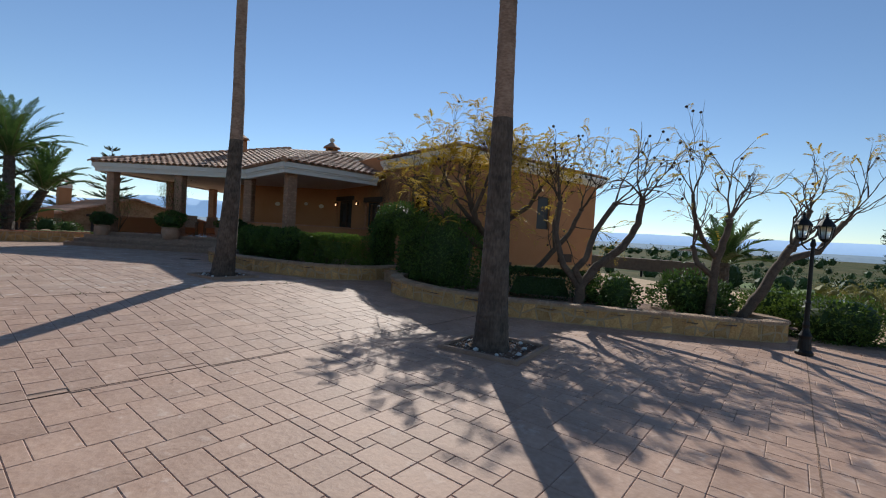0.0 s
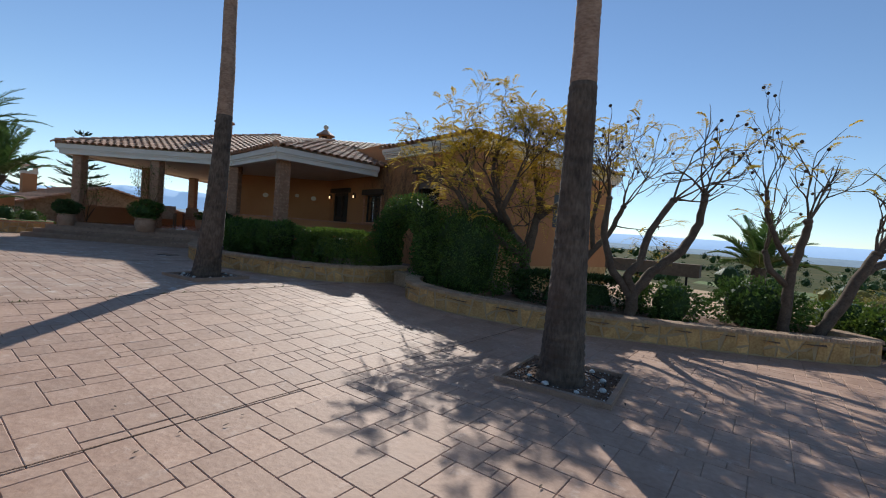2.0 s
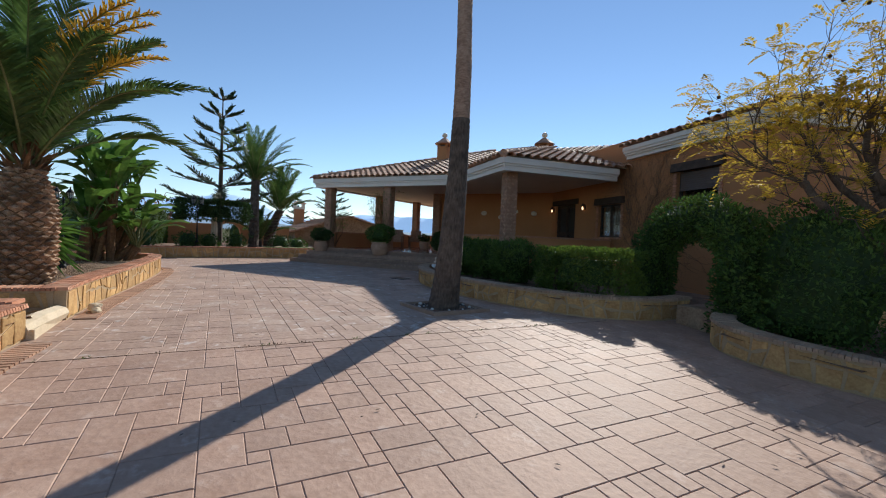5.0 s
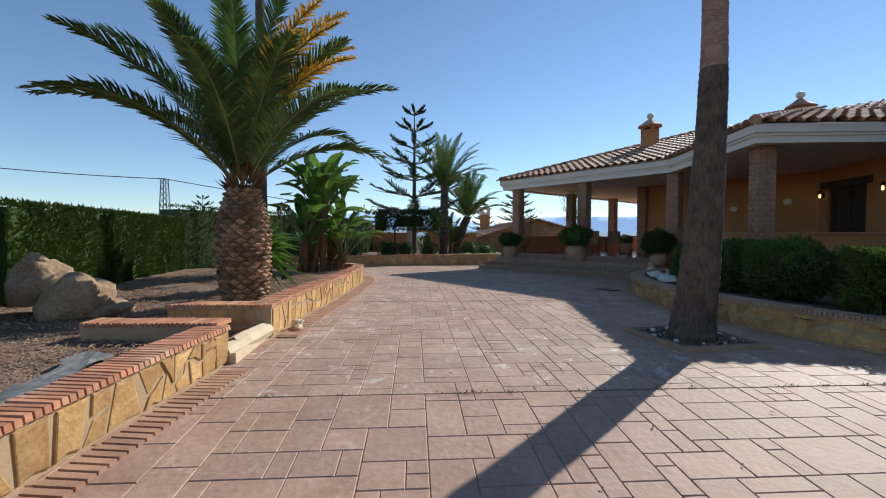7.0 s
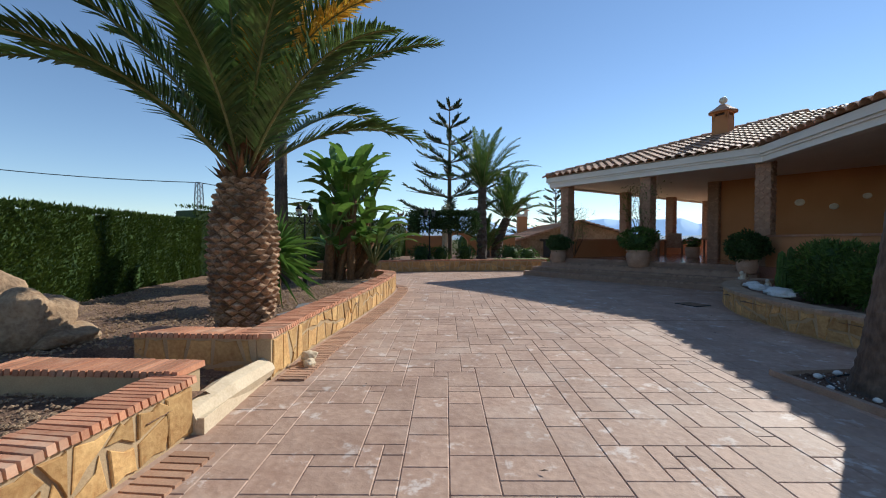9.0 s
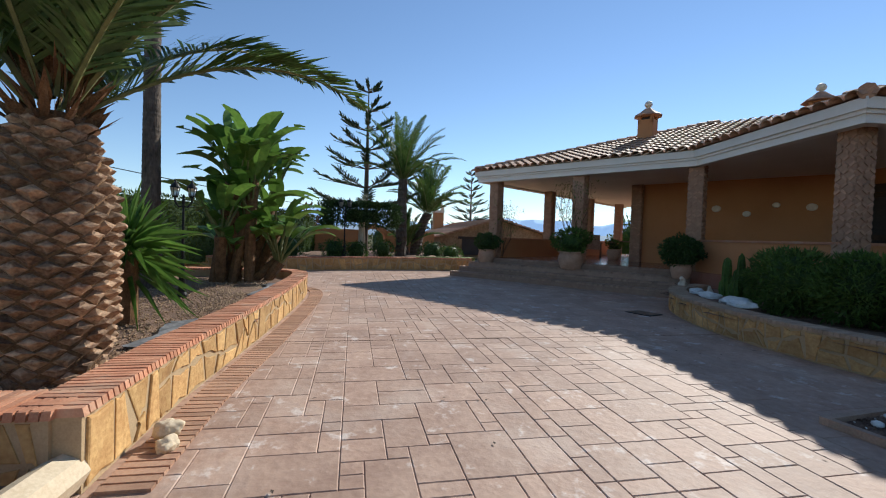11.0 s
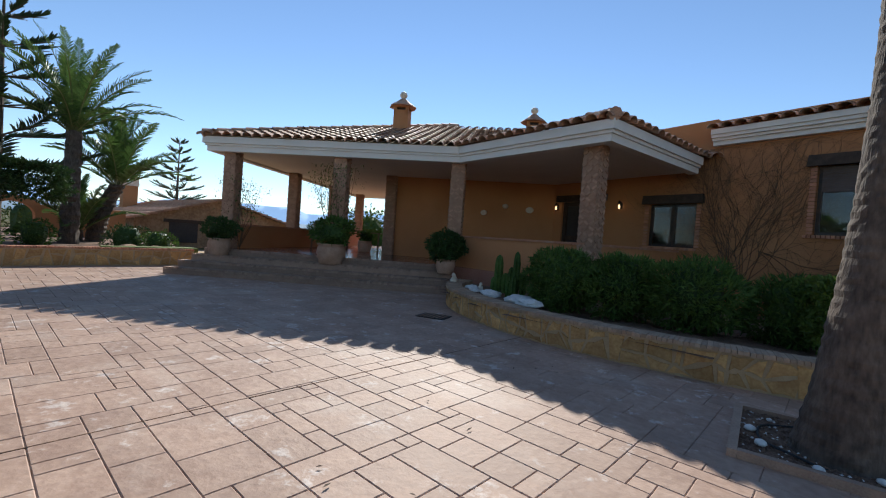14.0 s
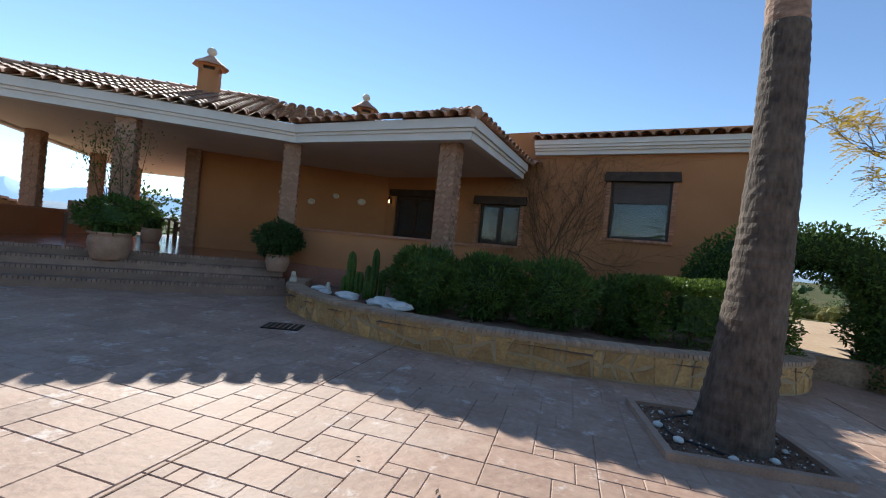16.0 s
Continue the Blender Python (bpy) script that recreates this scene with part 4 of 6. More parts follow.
# boundary hedge
def boundary_hedge(name, pts, h, label, n):
    root = thing(name, label, "hedge")
    # solid core painted dark for the shade behind the hedge leaves
    b = B(M_DARKLEAF_CORE)
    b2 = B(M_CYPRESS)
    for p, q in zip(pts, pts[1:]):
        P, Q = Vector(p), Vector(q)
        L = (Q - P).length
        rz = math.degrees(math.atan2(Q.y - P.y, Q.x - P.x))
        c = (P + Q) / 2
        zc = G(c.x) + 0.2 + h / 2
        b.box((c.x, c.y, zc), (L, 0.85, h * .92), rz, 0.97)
        d = (Q - P).normalized()
        side = Vector((-d.y, d.x))
        for _ in range(int(n * L)):
            s, z = rng.random() * L, rng.random()
            top = rng.random() < 0.12
            groove = 0.09 * noise.noise(Vector((s * 2.3 + p[0], z * .5, 0))) + 0.05 * noise.noise(Vector((s * 7, z * 5, 4)))
            sgn = -1 if rng.random() < .9 else 1
            o = sgn * (0.44 + groove) if not top else rng.uniform(-.45, .45)
            zz = G(c.x) + 0.2 + (h * (1 + .015 * noise.noise(Vector((s * 3, 0, 0)))) + rng.uniform(-.02, .03) if top else z * h)
            pt = P + d * s + side * -o * 1.0
            out = Vector((side.x * -sgn, side.y * -sgn, 0)) if not top else Vector((0, 0, 1))
            b2.leaf(Vector((pt.x, pt.y, zz)), (out * .5 + Vector((0, 0, .8)) + rdir() * .6).normalized(), rdir(), rng.uniform(.05, .11), rng.uniform(.02, .036))
    b.obj("hedge_core", root)
    b2.obj("hedge_foliage", root)


boundary_hedge("boundary_hedge", [(-19.4, -6.0), (-12.6, -5.05), (-4, -6.6), (8, -14)], 1.6, "tall clipped green cypress boundary hedge", 3000)
boundary_hedge("boundary_hedge", [(-33.5, -1.6), (-26.0, -3.0), (-19.4, -6.0)], 1.95, "tall clipped green cypress hedge along the far garden", 1100)


# ---- palms and trees ----
def frond(b, base, yaw, elev, length, droop, leaflets, ll, lw, m_leaf, twist=0.0, plume=0.0):
    """An arching feather frond: stem and two rows of leaflets in a shallow V."""
    h = Vector((math.cos(yaw), math.sin(yaw), 0))
    pts = []
    p, e = Vector(base), elev
    n = 12
    for i in range(n + 1):
        pts.append(p.copy())
        p = p + (h * math.cos(e) + Vector((0, 0, 1)) * math.sin(e)) * (length / n)
        e -= droop / n * (0.5 + 1.0 * i / n)
    b.use(M_RACHIS)
    b.tube(pts, [0.022 * (1 - .85 * i / n) * (length / 3) + .003 for i in range(n + 1)], 5, False)
    b.use(m_leaf)
    side = Vector((-h.y, h.x, 0))
    for i in range(leaflets):
        t = 0.09 + 0.91 * (i + .5) / leaflets
        k = min(n - 1, int(t * n))
        q = pts[k].lerp(pts[k + 1], t * n - k)
        d = (pts[k + 1] - pts[k]).normalized()
        upv = side.cross(d) * -1
        if upv.z < 0:
            upv = -upv
        size = math.sin(math.pi * min(1, 0.18 + t * 0.80)) ** 0.6
        for s in (-1, 1):
            dirv = (side * s * 0.8 + d * (0.55 + 0.5 * t) + upv * rng.uniform(.1, .4) + rdir() * (.1 + plume)).normalized()
            L = ll * size * rng.uniform(.8, 1.1)
            w = lw
            e1 = q + dirv * L * .55
            e2 = q + dirv * L + Vector((0, 0, -L * .12))
            sv = dirv.cross(upv).normalized() * w / 2
            b.add([q - sv * .6, q + sv * .6, e1 + sv, e2, e1 - sv], [(0, 1, 2, 3, 4)])


def canary_palm():
    root = thing("canary_palm", "stout palm with a pineapple-scaled trunk and arching green fronds", "palm tree")
    x, y, z0 = -12.65, -1.17, G(-12.6) + 0.2
    prof = [(0.30, 0), (0.29, .13), (0.325, .42), (0.35, .75), (0.35, 1.05), (0.33, 1.35), (0.275, 1.6), (0.21, 1.76), (0.17, 1.9)]
    B(M_FIBRE).lathe(prof, (x, y, z0), 20).obj("trunk", root)
    b = B(M_SCALE)
    rows = 27
    for r in range(rows):
        t = (r + .5) / rows
        z = t * 1.84
        k = 0
        while prof[k + 1][1] < z:
            k += 1
        rad = prof[k][0] + (prof[k + 1][0] - prof[k][0]) * (z - prof[k][1]) / (prof[k + 1][1] - prof[k][1])
        n = max(9, int(rad * 2 * math.pi / 0.155))
        for j in range(n):
            a = 2 * math.pi * (j + (r % 2) * .5) / n + rng.uniform(-.04, .04)
            w, hgt, out = 0.082 * rng.uniform(.85, 1.1), 0.055 * rng.uniform(.8, 1.2), rng.uniform(.035, .075) * (0.4 if t < .12 else 1)
            er = Vector((math.cos(a), math.sin(a), 0))
            et = Vector((-math.sin(a), math.cos(a), 0))
            c = Vector((x, y, z0 + z)) + er * (rad - .01)
            tip = c + er * (out + .01) + Vector((0, 0, 0.022))
            ring = [c - et * w, c + Vector((0, 0, -hgt * .9)) + er * .012, c + et * w, c + Vector((0, 0, hgt))]
            tp = [tip - et * w * .62, tip + Vector((0, 0, -hgt * .35)), tip + et * w * .62, tip + Vector((0, 0, hgt * .35)) - er * .015]
            b.add(ring + tp, [(4, 5, 6, 7), (0, 1, 5, 4), (1, 2, 6, 5), (2, 3, 7, 6), (3, 0, 4, 7)])
    b.obj("leaf_bases", root, kind="stuff")
    b = B(M_FIBRE)
    for _ in range(90):
        a, zz = rng.uniform(0, 6.28), rng.uniform(1.7, 2.3)
        er = Vector((math.cos(a), math.sin(a), 0))
        b.leaf(Vector((x, y, z0 + zz)) + er * .12, (er * .6 + Vector((0, 0, .8)) + rdir() * .3).normalized(), rdir(), rng.uniform(.2, .45), .07)
    b.obj("fibre_sheath", root, kind="stuff")
    b = Build().use(M_FROND)
    top = (x, y, z0 + 1.9)
    for i in range(28):
        yaw = i * 2.39996 + rng.uniform(-.15, .15)
        t = i / 28
        frond(b, (x + .12 * math.cos(yaw), y + .12 * math.sin(yaw), top[2] + .25 * (1 - t)), yaw, 0.64 + 0.9 * (1 - t) ** 0.9 + rng.uniform(-.08, .08), rng.uniform(2.45, 2.9) * (0.92 if t < .2 else 1), 0.75 + 0.6 * t, 96, 0.50, 0.026, M_FROND)
    b.obj("fronds", root)
    b = Build().use(M_YELLOW)
    for yaw, e, L in ((0.95, 1.35, 2.9), (1.15, 1.1, 2.6), (1.35, 1.4, 3.0), (1.05, 1.25, 2.8), (0.75, 1.2, 2.5), (1.5, 1.3, 2.7)):
        frond(b, (x, y, top[2] + .2), yaw, e, L, 1.3, 90, 0.34, 0.034, M_YELLOW, plume=.35)
    b.obj("yellow_flower_stalks", root)


canary_palm()


def date_palm(label, x, y, z0, zt, r, n, length, lean=(0, 0), up=0.9, scale=1.0):
    root = thing("date_palm", label, "palm tree", "date palms")
    b = B(M_PALM)
    k = 26
    rows = []
    for i in range(k + 1):
        t = i / k
        rr = r * (1.12 - .2 * t) * (1.0 + (0.10 if i % 2 else -.03))
        rows.append((x + lean[0] * t * t, y + lean[1] * t * t, z0 + (zt - z0) * t, rr))
    b.rings(rows, 12, 0.12)
    b.obj("trunk", root)
    b = Build().use(M_FROND)
    tx, ty = x + lean[0], y + lean[1]
    for i in range(n):
        yaw = i * 2.39996 + rng.uniform(-.2, .2)
        t = i / n
        frond(b, (tx + .08 * math.cos(yaw), ty + .08 * math.sin(yaw), zt - .1 + .2 * (1 - t)), yaw, up * (1.5 - 1.15 * t) + rng.uniform(-.1, .1) + .15, length * rng.uniform(.85, 1.1), 0.6 + .7 * t, 42, 0.42 * scale, 0.036 * scale, M_FROND)
    b.obj("fronds", root)
    return root


date_palm("date palm with a rough trunk and upright feathery crown", -29.7, 3.1, 0.4, 4.1, 0.22, 32, 3.1, up=0.95, scale=1.1)
date_palm("leaning young date palm in the far bed", -31.2, 4.0, 0.4, 2.6, 0.26, 22, 2.7, lean=(0.3, 0.55), up=1.0, scale=1.3)
date_palm("low offshoot of a young date palm", -30.9, 3.5, 0.4, 0.9, 0.12, 14, 1.9, up=1.1, scale=1.1)
date_palm("date palm beyond the tree planter", -1.83, 17.17, -0.72, 1.15, 0.2, 22, 1.6, up=0.85)


def fan_palm(label, x, y, z0, h, lean, curve, flare, top, bare):
    """A tall trunk, wide at its foot, with fine leaf-scar rings; above the height bare it is stripped and paler, partly
    from sun glare put into its colour.
    """
    root = thing("fan_palm", label, "palm tree", "tall palms by the drive")
    k = 250
    rows = []
    for i in range(k + 1):
        z = h * i / k
        zc = min(z, 5.5)
        r = top + (flare - top) * math.exp(-z / 2.5) + 0.03 * math.exp(-z / 0.25)
        r *= 1 + (0.016 if i % 2 == 0 else -.014) * rng.uniform(.4, 1.4) + 0.03 * noise.noise(Vector((z * 1.7, x, 0)))
        if bare and z > bare:
            r *= 0.96
        rows.append((x + lean[0] * zc + curve[0] * zc * zc, y + lean[1] * zc + curve[1] * zc * zc, z0 + z, r))
    cut = next((i for i, q in enumerate(rows) if bare and q[2] - z0 > bare), k)
    B(M_PALM).rings(rows[:cut + 1], 26, 0.018).obj("trunk", root)
    if cut < k:
        B(M_PALM_TOP).rings(rows[cut:], 22, 0.02).obj("stripped_trunk", root, label="stripped upper trunk, painted paler still for sun glare")
    b = Build().use(M_FROND)
    ex, ey, ez = rows[-1][:3]
    for i in range(26):
        yaw = i * 2.4
        e = 1.3 - 1.9 * i / 26
        h3 = Vector((math.cos(yaw) * math.cos(e), math.sin(yaw) * math.cos(e), math.sin(e)))
        hub = Vector((ex, ey, ez)) + h3 * 0.9
        b.use(M_RACHIS)
        b.tube([(ex, ey, ez - .1), hub], [.03, .015], 5, False)
        b.use(M_FROND)
        sd2 = Vector((-math.sin(yaw), math.cos(yaw), 0))
        for j in range(17):
            a = (j - 8) / 8 * 1.5
            b.leaf(hub, (h3 * math.cos(a) + sd2 * math.sin(a)).normalized(), Vector((0, 0, 1)), rng.uniform(.8, 1.05), .07)
    b.obj("crown", root)


fan_palm("tall slender palm with a ringed brown trunk in a square bed", -3.455, 5.56, G(-3.4), 11.5, (-0.004, -0.0045), (-0.0014, 0.0001), 0.262, 0.118, 3.42)
fan_palm("tall slender palm with a ringed grey-brown trunk in a square bed", -11.19, 5.055, G(-11), 11.5, (0.114, 0.0416), (-0.0199, -0.0016), 0.275, 0.122, 3.42)
fan_palm("tall dark-trunked palm behind the stout palm", -17.5, -2.55, 0.4, 11.0, (0.0, 0.0), (0.0, 0.0), 0.18, 0.11, 0)


def palm_bed(cx, cy, rz, s):
    z = G(cx)
    root = thing("palm_bed", "square edged tree pit with dark gravel and pebbles", "tree pit", "square tree pits", "structure")
    b = B(M_STEP)
    r = pose(cx, cy, z, 0, 0, rz)
    for k in range(4):
        q = r @ pose(0, 0, 0, 0, 0, 90 * k)
        b.box(None, (s - .062, 0.06, 0.08), m=q @ pose(0.031, -s / 2 + .03, 0.02))
    b.obj("kerb", root)
    B(M_SOIL).box(None, (s - .1, s - .1, 0.04), m=r @ pose(0, 0, 0.0)).obj("soil", root)
    def pl():
        p = r @ Vector((rng.uniform(-.46, .46) * s, rng.uniform(-.46, .46) * s, .025))
        return p.x, p.y, p.z
    for nm, n, r0, r1, m in (("gravel", 900, .008, .02, M_SOIL), ("pale_gravel", 160, .008, .016, M_PEBBLE)):
        o = scatter(nm, "", n, pl, r0, r1, m)
        o.parent = root
        del o["category"]
    b = B(M_HOSE)
    b.tube([r @ Vector((math.cos(a * .2) * s * .36, math.sin(a * .2) * s * .34, .035 + .01 * math.sin(a))) for a in range(24)], .009, 6)
    b.obj("irrigation_hose", root)
    for k in range(9):
        a = k * .7 + .3
        p = r @ Vector((math.cos(a) * s * rng.uniform(.32, .44), math.sin(a) * s * rng.uniform(.32, .44), .045))
        pb = B(M_PEBBLE)
        q = rng.uniform(.022, .042)
        pb.rings([(p.x, p.y, p.z - q * .6, q * .6), (p.x, p.y, p.z - q * .2, q * 1.1), (p.x, p.y, p.z + q * .3, q * .9), (p.x, p.y, p.z + q * .6, q * .3)], 7, .15)
        pb.obj("white_pebble", root, smooth=True)


palm_bed(-3.45, 5.68, 6, 1.27)
palm_bed(-11.24, 5.1, 6, 1.2)


def branchy(label, x, y, z0, limbs, seed, leafy, spread, pods):
    """A pruned, knotty tree: bent limbs given by way points, dividing into thin twigs with feathery leaves."""
    r = random.Random(seed)
    root = thing("jacaranda_tree", label, "tree", "pruned trees in the planter")
    wood = B(M_BARK)
    leaves = B(M_AUTUMN)
    pod = B(M_WOODDARK)

    def rd(up=0.0):
        return Vector((r.gauss(0, 1), r.gauss(0, 1), r.gauss(0, 1) + up)).normalized()

    def fern(p, d):
        """A drooping feathery leaf with small leaflets."""
        L = r.uniform(.25, .45)
        s = d.cross(Vector((0, 0, 1)))
        if s.length < .05:
            s = Vector((1, 0, 0))
        s.normalize()
        n = 9
        for i in range(n):
            t = (i + 1) / n
            q = p + d * L * t + Vector((0, 0, -.35 * L * t * t))
            for sg in (-1, 1):
                leaves.leaf(q, (s * sg + d * .5 + rd() * .2).normalized(), Vector((0, 0, 1)), .095 * math.sin(1.0 + t * 1.7), .034)

    def twig(p, d, L, rad, depth):
        n = 4
        pts = [p.copy()]
        for i in range(n):
            d = (d + rd(.25) * .22).normalized()
            p = p + d * L / n
            pts.append(p.copy())
        wood.tube(pts, [rad * (1 - .6 * i / n) for i in range(n + 1)], 5 if rad > .012 else 4, False)
        if depth == 0:
            if r.random() < leafy:
                for _ in range(r.choice((1, 1, 2, 2))):
                    fern(pts[r.choice((2, 3, 4))], (d + rd() * .8 + Vector((0, 0, -.1))).normalized())
            if r.random() < pods:
                c = p + Vector((0, 0, -.03))
                pod.rings([(c.x, c.y, c.z - .03, .008), (c.x, c.y, c.z - .012, .03), (c.x, c.y, c.z + .012, .03), (c.x, c.y, c.z + .03, .008)], 7)
            return
        for _ in range(r.choice((2, 3, 3))):
            k = r.choice((2, 3, 4, 4))
            twig(pts[k], (d + rd(.2) * spread).normalized(), L * r.uniform(.55, .85), rad * .6, depth - 1)

    for way, r0, r1 in limbs:
        pts = [Vector((x, y, z0)) + Vector(w) for w in way]
        fine = []
        for i in range(len(pts) - 1):
            for k in range(4):
                q = pts[i].lerp(pts[i + 1], k / 4)
                fine.append(q + rd() * r0 * .18 * (1 if k else .3))
        fine.append(pts[-1])
        m = len(fine) - 1
        wood.tube(fine, [(r0 + (r1 - r0) * i / m) * r.uniform(.93, 1.1) for i in range(m + 1)], 9)
        e = fine[-1]
        wood.rings([(e.x, e.y, e.z - r1, r1 * .9), (e.x, e.y, e.z, r1 * 1.35), (e.x, e.y, e.z + r1 * .9, r1 * .8)], 8, .15)
        d = (fine[-1] - fine[-3]).normalized()
        for _ in range(4):
            twig(e, (d + rd(.6) * .75).normalized(), r.uniform(.55, .95), r1 * .42, 3 if leafy > .4 else 2)
        if leafy > .4:
            for k in (m // 2, int(m * .7), int(m * .85)):
                twig(fine[k], (rd(.5) + d * .3).normalized(), r.uniform(.45, .8), r1 * .35, 3)
    wood.obj("trunk_and_branches", root, smooth=True)
    if leaves.v:
        leaves.obj("leaves", root)
    if pod.v:
        pod.obj("seed_pods", root, kind="stuff")
    return root


# right along the picture plane of the first stretch, and away from it
RX, RY = 0.78, 0.62


def way(*pts):
    return [(a * RX - d * RY, a * RY + d * RX, z) for a, d, z in pts]


zt = G(-5) + 0.25
branchy("pruned tree with yellowing feathery leaves in the stone planter", -6.05, 9.75, zt, [
    (way((0, 0, 0), (0, 0, .7), (-.1, 0, 1.2), (-.55, .1, 1.75), (-.75, .2, 2.3)), .13, .07),
    (way((0, 0, .9), (.15, .1, 1.6), (.25, .1, 2.2), (.1, .2, 2.9)), .11, .06),
    (way((-.05, 0, .95), (-.7, -.2, 1.35), (-1.3, -.3, 1.75), (-1.7, -.3, 2.3)), .085, .05),
    (way((-.4, 0, 1.6), (-.7, -.4, 2.0), (-.5, -.7, 2.6)), .07, .045),
    (way((.2, 0, 1.9), (.75, .1, 2.3), (1.0, -.1, 2.75)), .07, .045),
    (way((-.55, .1, 1.7), (-1.1, .3, 2.3), (-1.5, .4, 3.0)), .06, .04),
    (way((-.7, .1, 2.2), (-.9, .2, 2.8), (-.85, .3, 3.25)), .05, .035)], 11, .95, .75, .03)
branchy("pruned tree leaning over the planter with sparse yellow leaves", -5.5, 10.0, zt, [
    (way((0, 0, 0), (.35, 0, .6), (.8, 0, 1.15), (1.25, 0, 1.7), (1.5, 0, 2.3)), .085, .05),
    (way((.9, 0, 1.25), (.85, .1, 1.9), (1.0, .2, 2.6)), .06, .04)], 12, .6, .7, .12)
zt = G(-3) + 0.25
branchy("pruned knotty tree with bare limbs and dark pods", -3.65, 9.4, zt, [
    (way((0, 0, 0), (.05, 0, .5), (.35, 0, .95), (.9, 0, 1.4), (1.25, .1, 1.95), (1.3, .1, 2.5)), .11, .06),
    (way((.05, 0, .5), (-.1, 0, .85), (.1, 0, 1.1), (.3, .1, 1.7), (.7, .1, 2.35)), .085, .055),
    (way((.05, 0, .4), (-.35, .1, .9), (-.55, .2, 1.6), (-.5, .2, 2.3)), .08, .05)], 13, .22, .7, .35)
branchy("pruned knotty tree with upright bare limbs", -1.3, 10.75, zt, [
    (way((0, 0, 0), (0, 0, .7), (.05, 0, 1.3), (.2, 0, 1.75), (.25, 0, 2.1)), .10, .06),
    (way((-.02, 0, .9), (-.35, 0, 1.15), (-.42, .1, 1.5)), .06, .045),
    (way((.02, 0, 1.3), (-.3, 0, 1.7), (-.45, .1, 2.2), (-.5, .1, 2.6)), .055, .035)], 14, .4, .7, .08)
branchy("leaning pruned tree with forked bare limbs", -0.8, 11.15, zt, [
    (way((0, 0, 0), (.35, 0, .55), (.7, 0, 1.2), (.95, 0, 1.6)), .11, .08),
    (way((.7, 0, 1.2), (1.0, .1, 1.35), (1.6, .1, 1.55), (2.1, .1, 2.2)), .085, .05),
    (way((.95, 0, 1.6), (1.15, 0, 1.95), (1.35, .1, 2.4)), .07, .045)], 15, .4, .7, .05)


def strelitzia(label, x, y, z0, stems, seed):
    r = random.Random(seed)
    root = thing("bird_of_paradise_plant", label, "plant")
    b = B(M_FIBRE)
    lf = B(M_BANANA)
    for i in range(stems):
        a, rr = r.uniform(0, 6.28), r.uniform(0, .85)
        bx, by = x + rr * math.cos(a) * .7, y + rr * math.sin(a)
        h = r.uniform(0.9, 2.2) if i % 3 else r.uniform(.2, .6)
        tx, ty = bx + r.uniform(-.35, .35), by + r.uniform(-.3, .5)
        b.tube([(bx, by, z0), ((bx + tx) / 2 + .03, (by + ty) / 2, z0 + h / 2), (tx, ty, z0 + h)], [.085, .10, .12], 8)
        for k in range(8):
            yaw = r.uniform(0, 6.28) if k % 2 else (k * .785 + i)
            e = r.uniform(.75, 1.4)
            hv = Vector((math.cos(yaw) * math.cos(e), math.sin(yaw) * math.cos(e), math.sin(e)))
            s0 = Vector((tx, ty, z0 + h - .05))
            s1 = s0 + hv * r.uniform(.5, .9)
            lf.use(M_RACHIS)
            lf.tube([s0, s1], [.03, .016], 5, False)
            lf.use(M_BANANA)
            L, w = r.uniform(.7, 1.05), r.uniform(.15, .22)
            side = hv.cross(Vector((0, 0, 1))).normalized()
            d = hv.copy()
            p = s1
            rowsv, nn = [], 7
            for q in range(nn + 1):
                t = q / nn
                ww = w * math.sin(math.pi * (0.06 + .9 * t)) ** .7
                up = side.cross(d)
                rowsv.append((p - side * ww + up * ww * .35, p.copy(), p + side * ww + up * ww * .35))
                d = (d + Vector((hv.x * .1, hv.y * .1, -.16))).normalized()
                p = p + d * L / nn
            o = [v for row in rowsv for v in row]
            fs = []
            for q in range(nn):
                if r.random() > .12:
                    fs.append((q * 3, q * 3 + 1, q * 3 + 4, q * 3 + 3))
                if r.random() > .12:
                    fs.append((q * 3 + 1, q * 3 + 2, q * 3 + 5, q * 3 + 4))
            lf.add(o, fs)
    b.obj("stems", root)
    lf.obj("leaves", root)


strelitzia("clump of giant bird of paradise with torn paddle leaves", -18.6, -1.35, 0.42, 15, 5)


def yucca(x, y, z0):
    root = thing("yucca", "yucca rosette with long green sword leaves", "plant")
    b = B(M_BANANA)
    for i in range(150):
        yaw = rng.uniform(0, 6.28)
        e = rng.uniform(-.9, 1.4)
        d = Vector((math.cos(yaw) * math.cos(e), math.sin(yaw) * math.cos(e), math.sin(e)))
        p = Vector((x, y, z0 + .75 + rng.uniform(-.15, .2)))
        L = rng.uniform(.6, .85)
        s = d.cross(Vector((0, 0, 1))).normalized() * .024
        m1, m2 = p + d * L * .5, p + d * L + Vector((0, 0, -.14))
        b.add([p - s, p + s, m1 + s, m2, m1 - s], [(0, 1, 2, 3, 4)])
    b.obj("sword_leaves", root)
    B(M_FIBRE).tube([(x, y, z0), (x, y, z0 + .8)], [.1, .12], 9).obj("trunk", root)


yucca(-14.4, -1.5, 0.42)


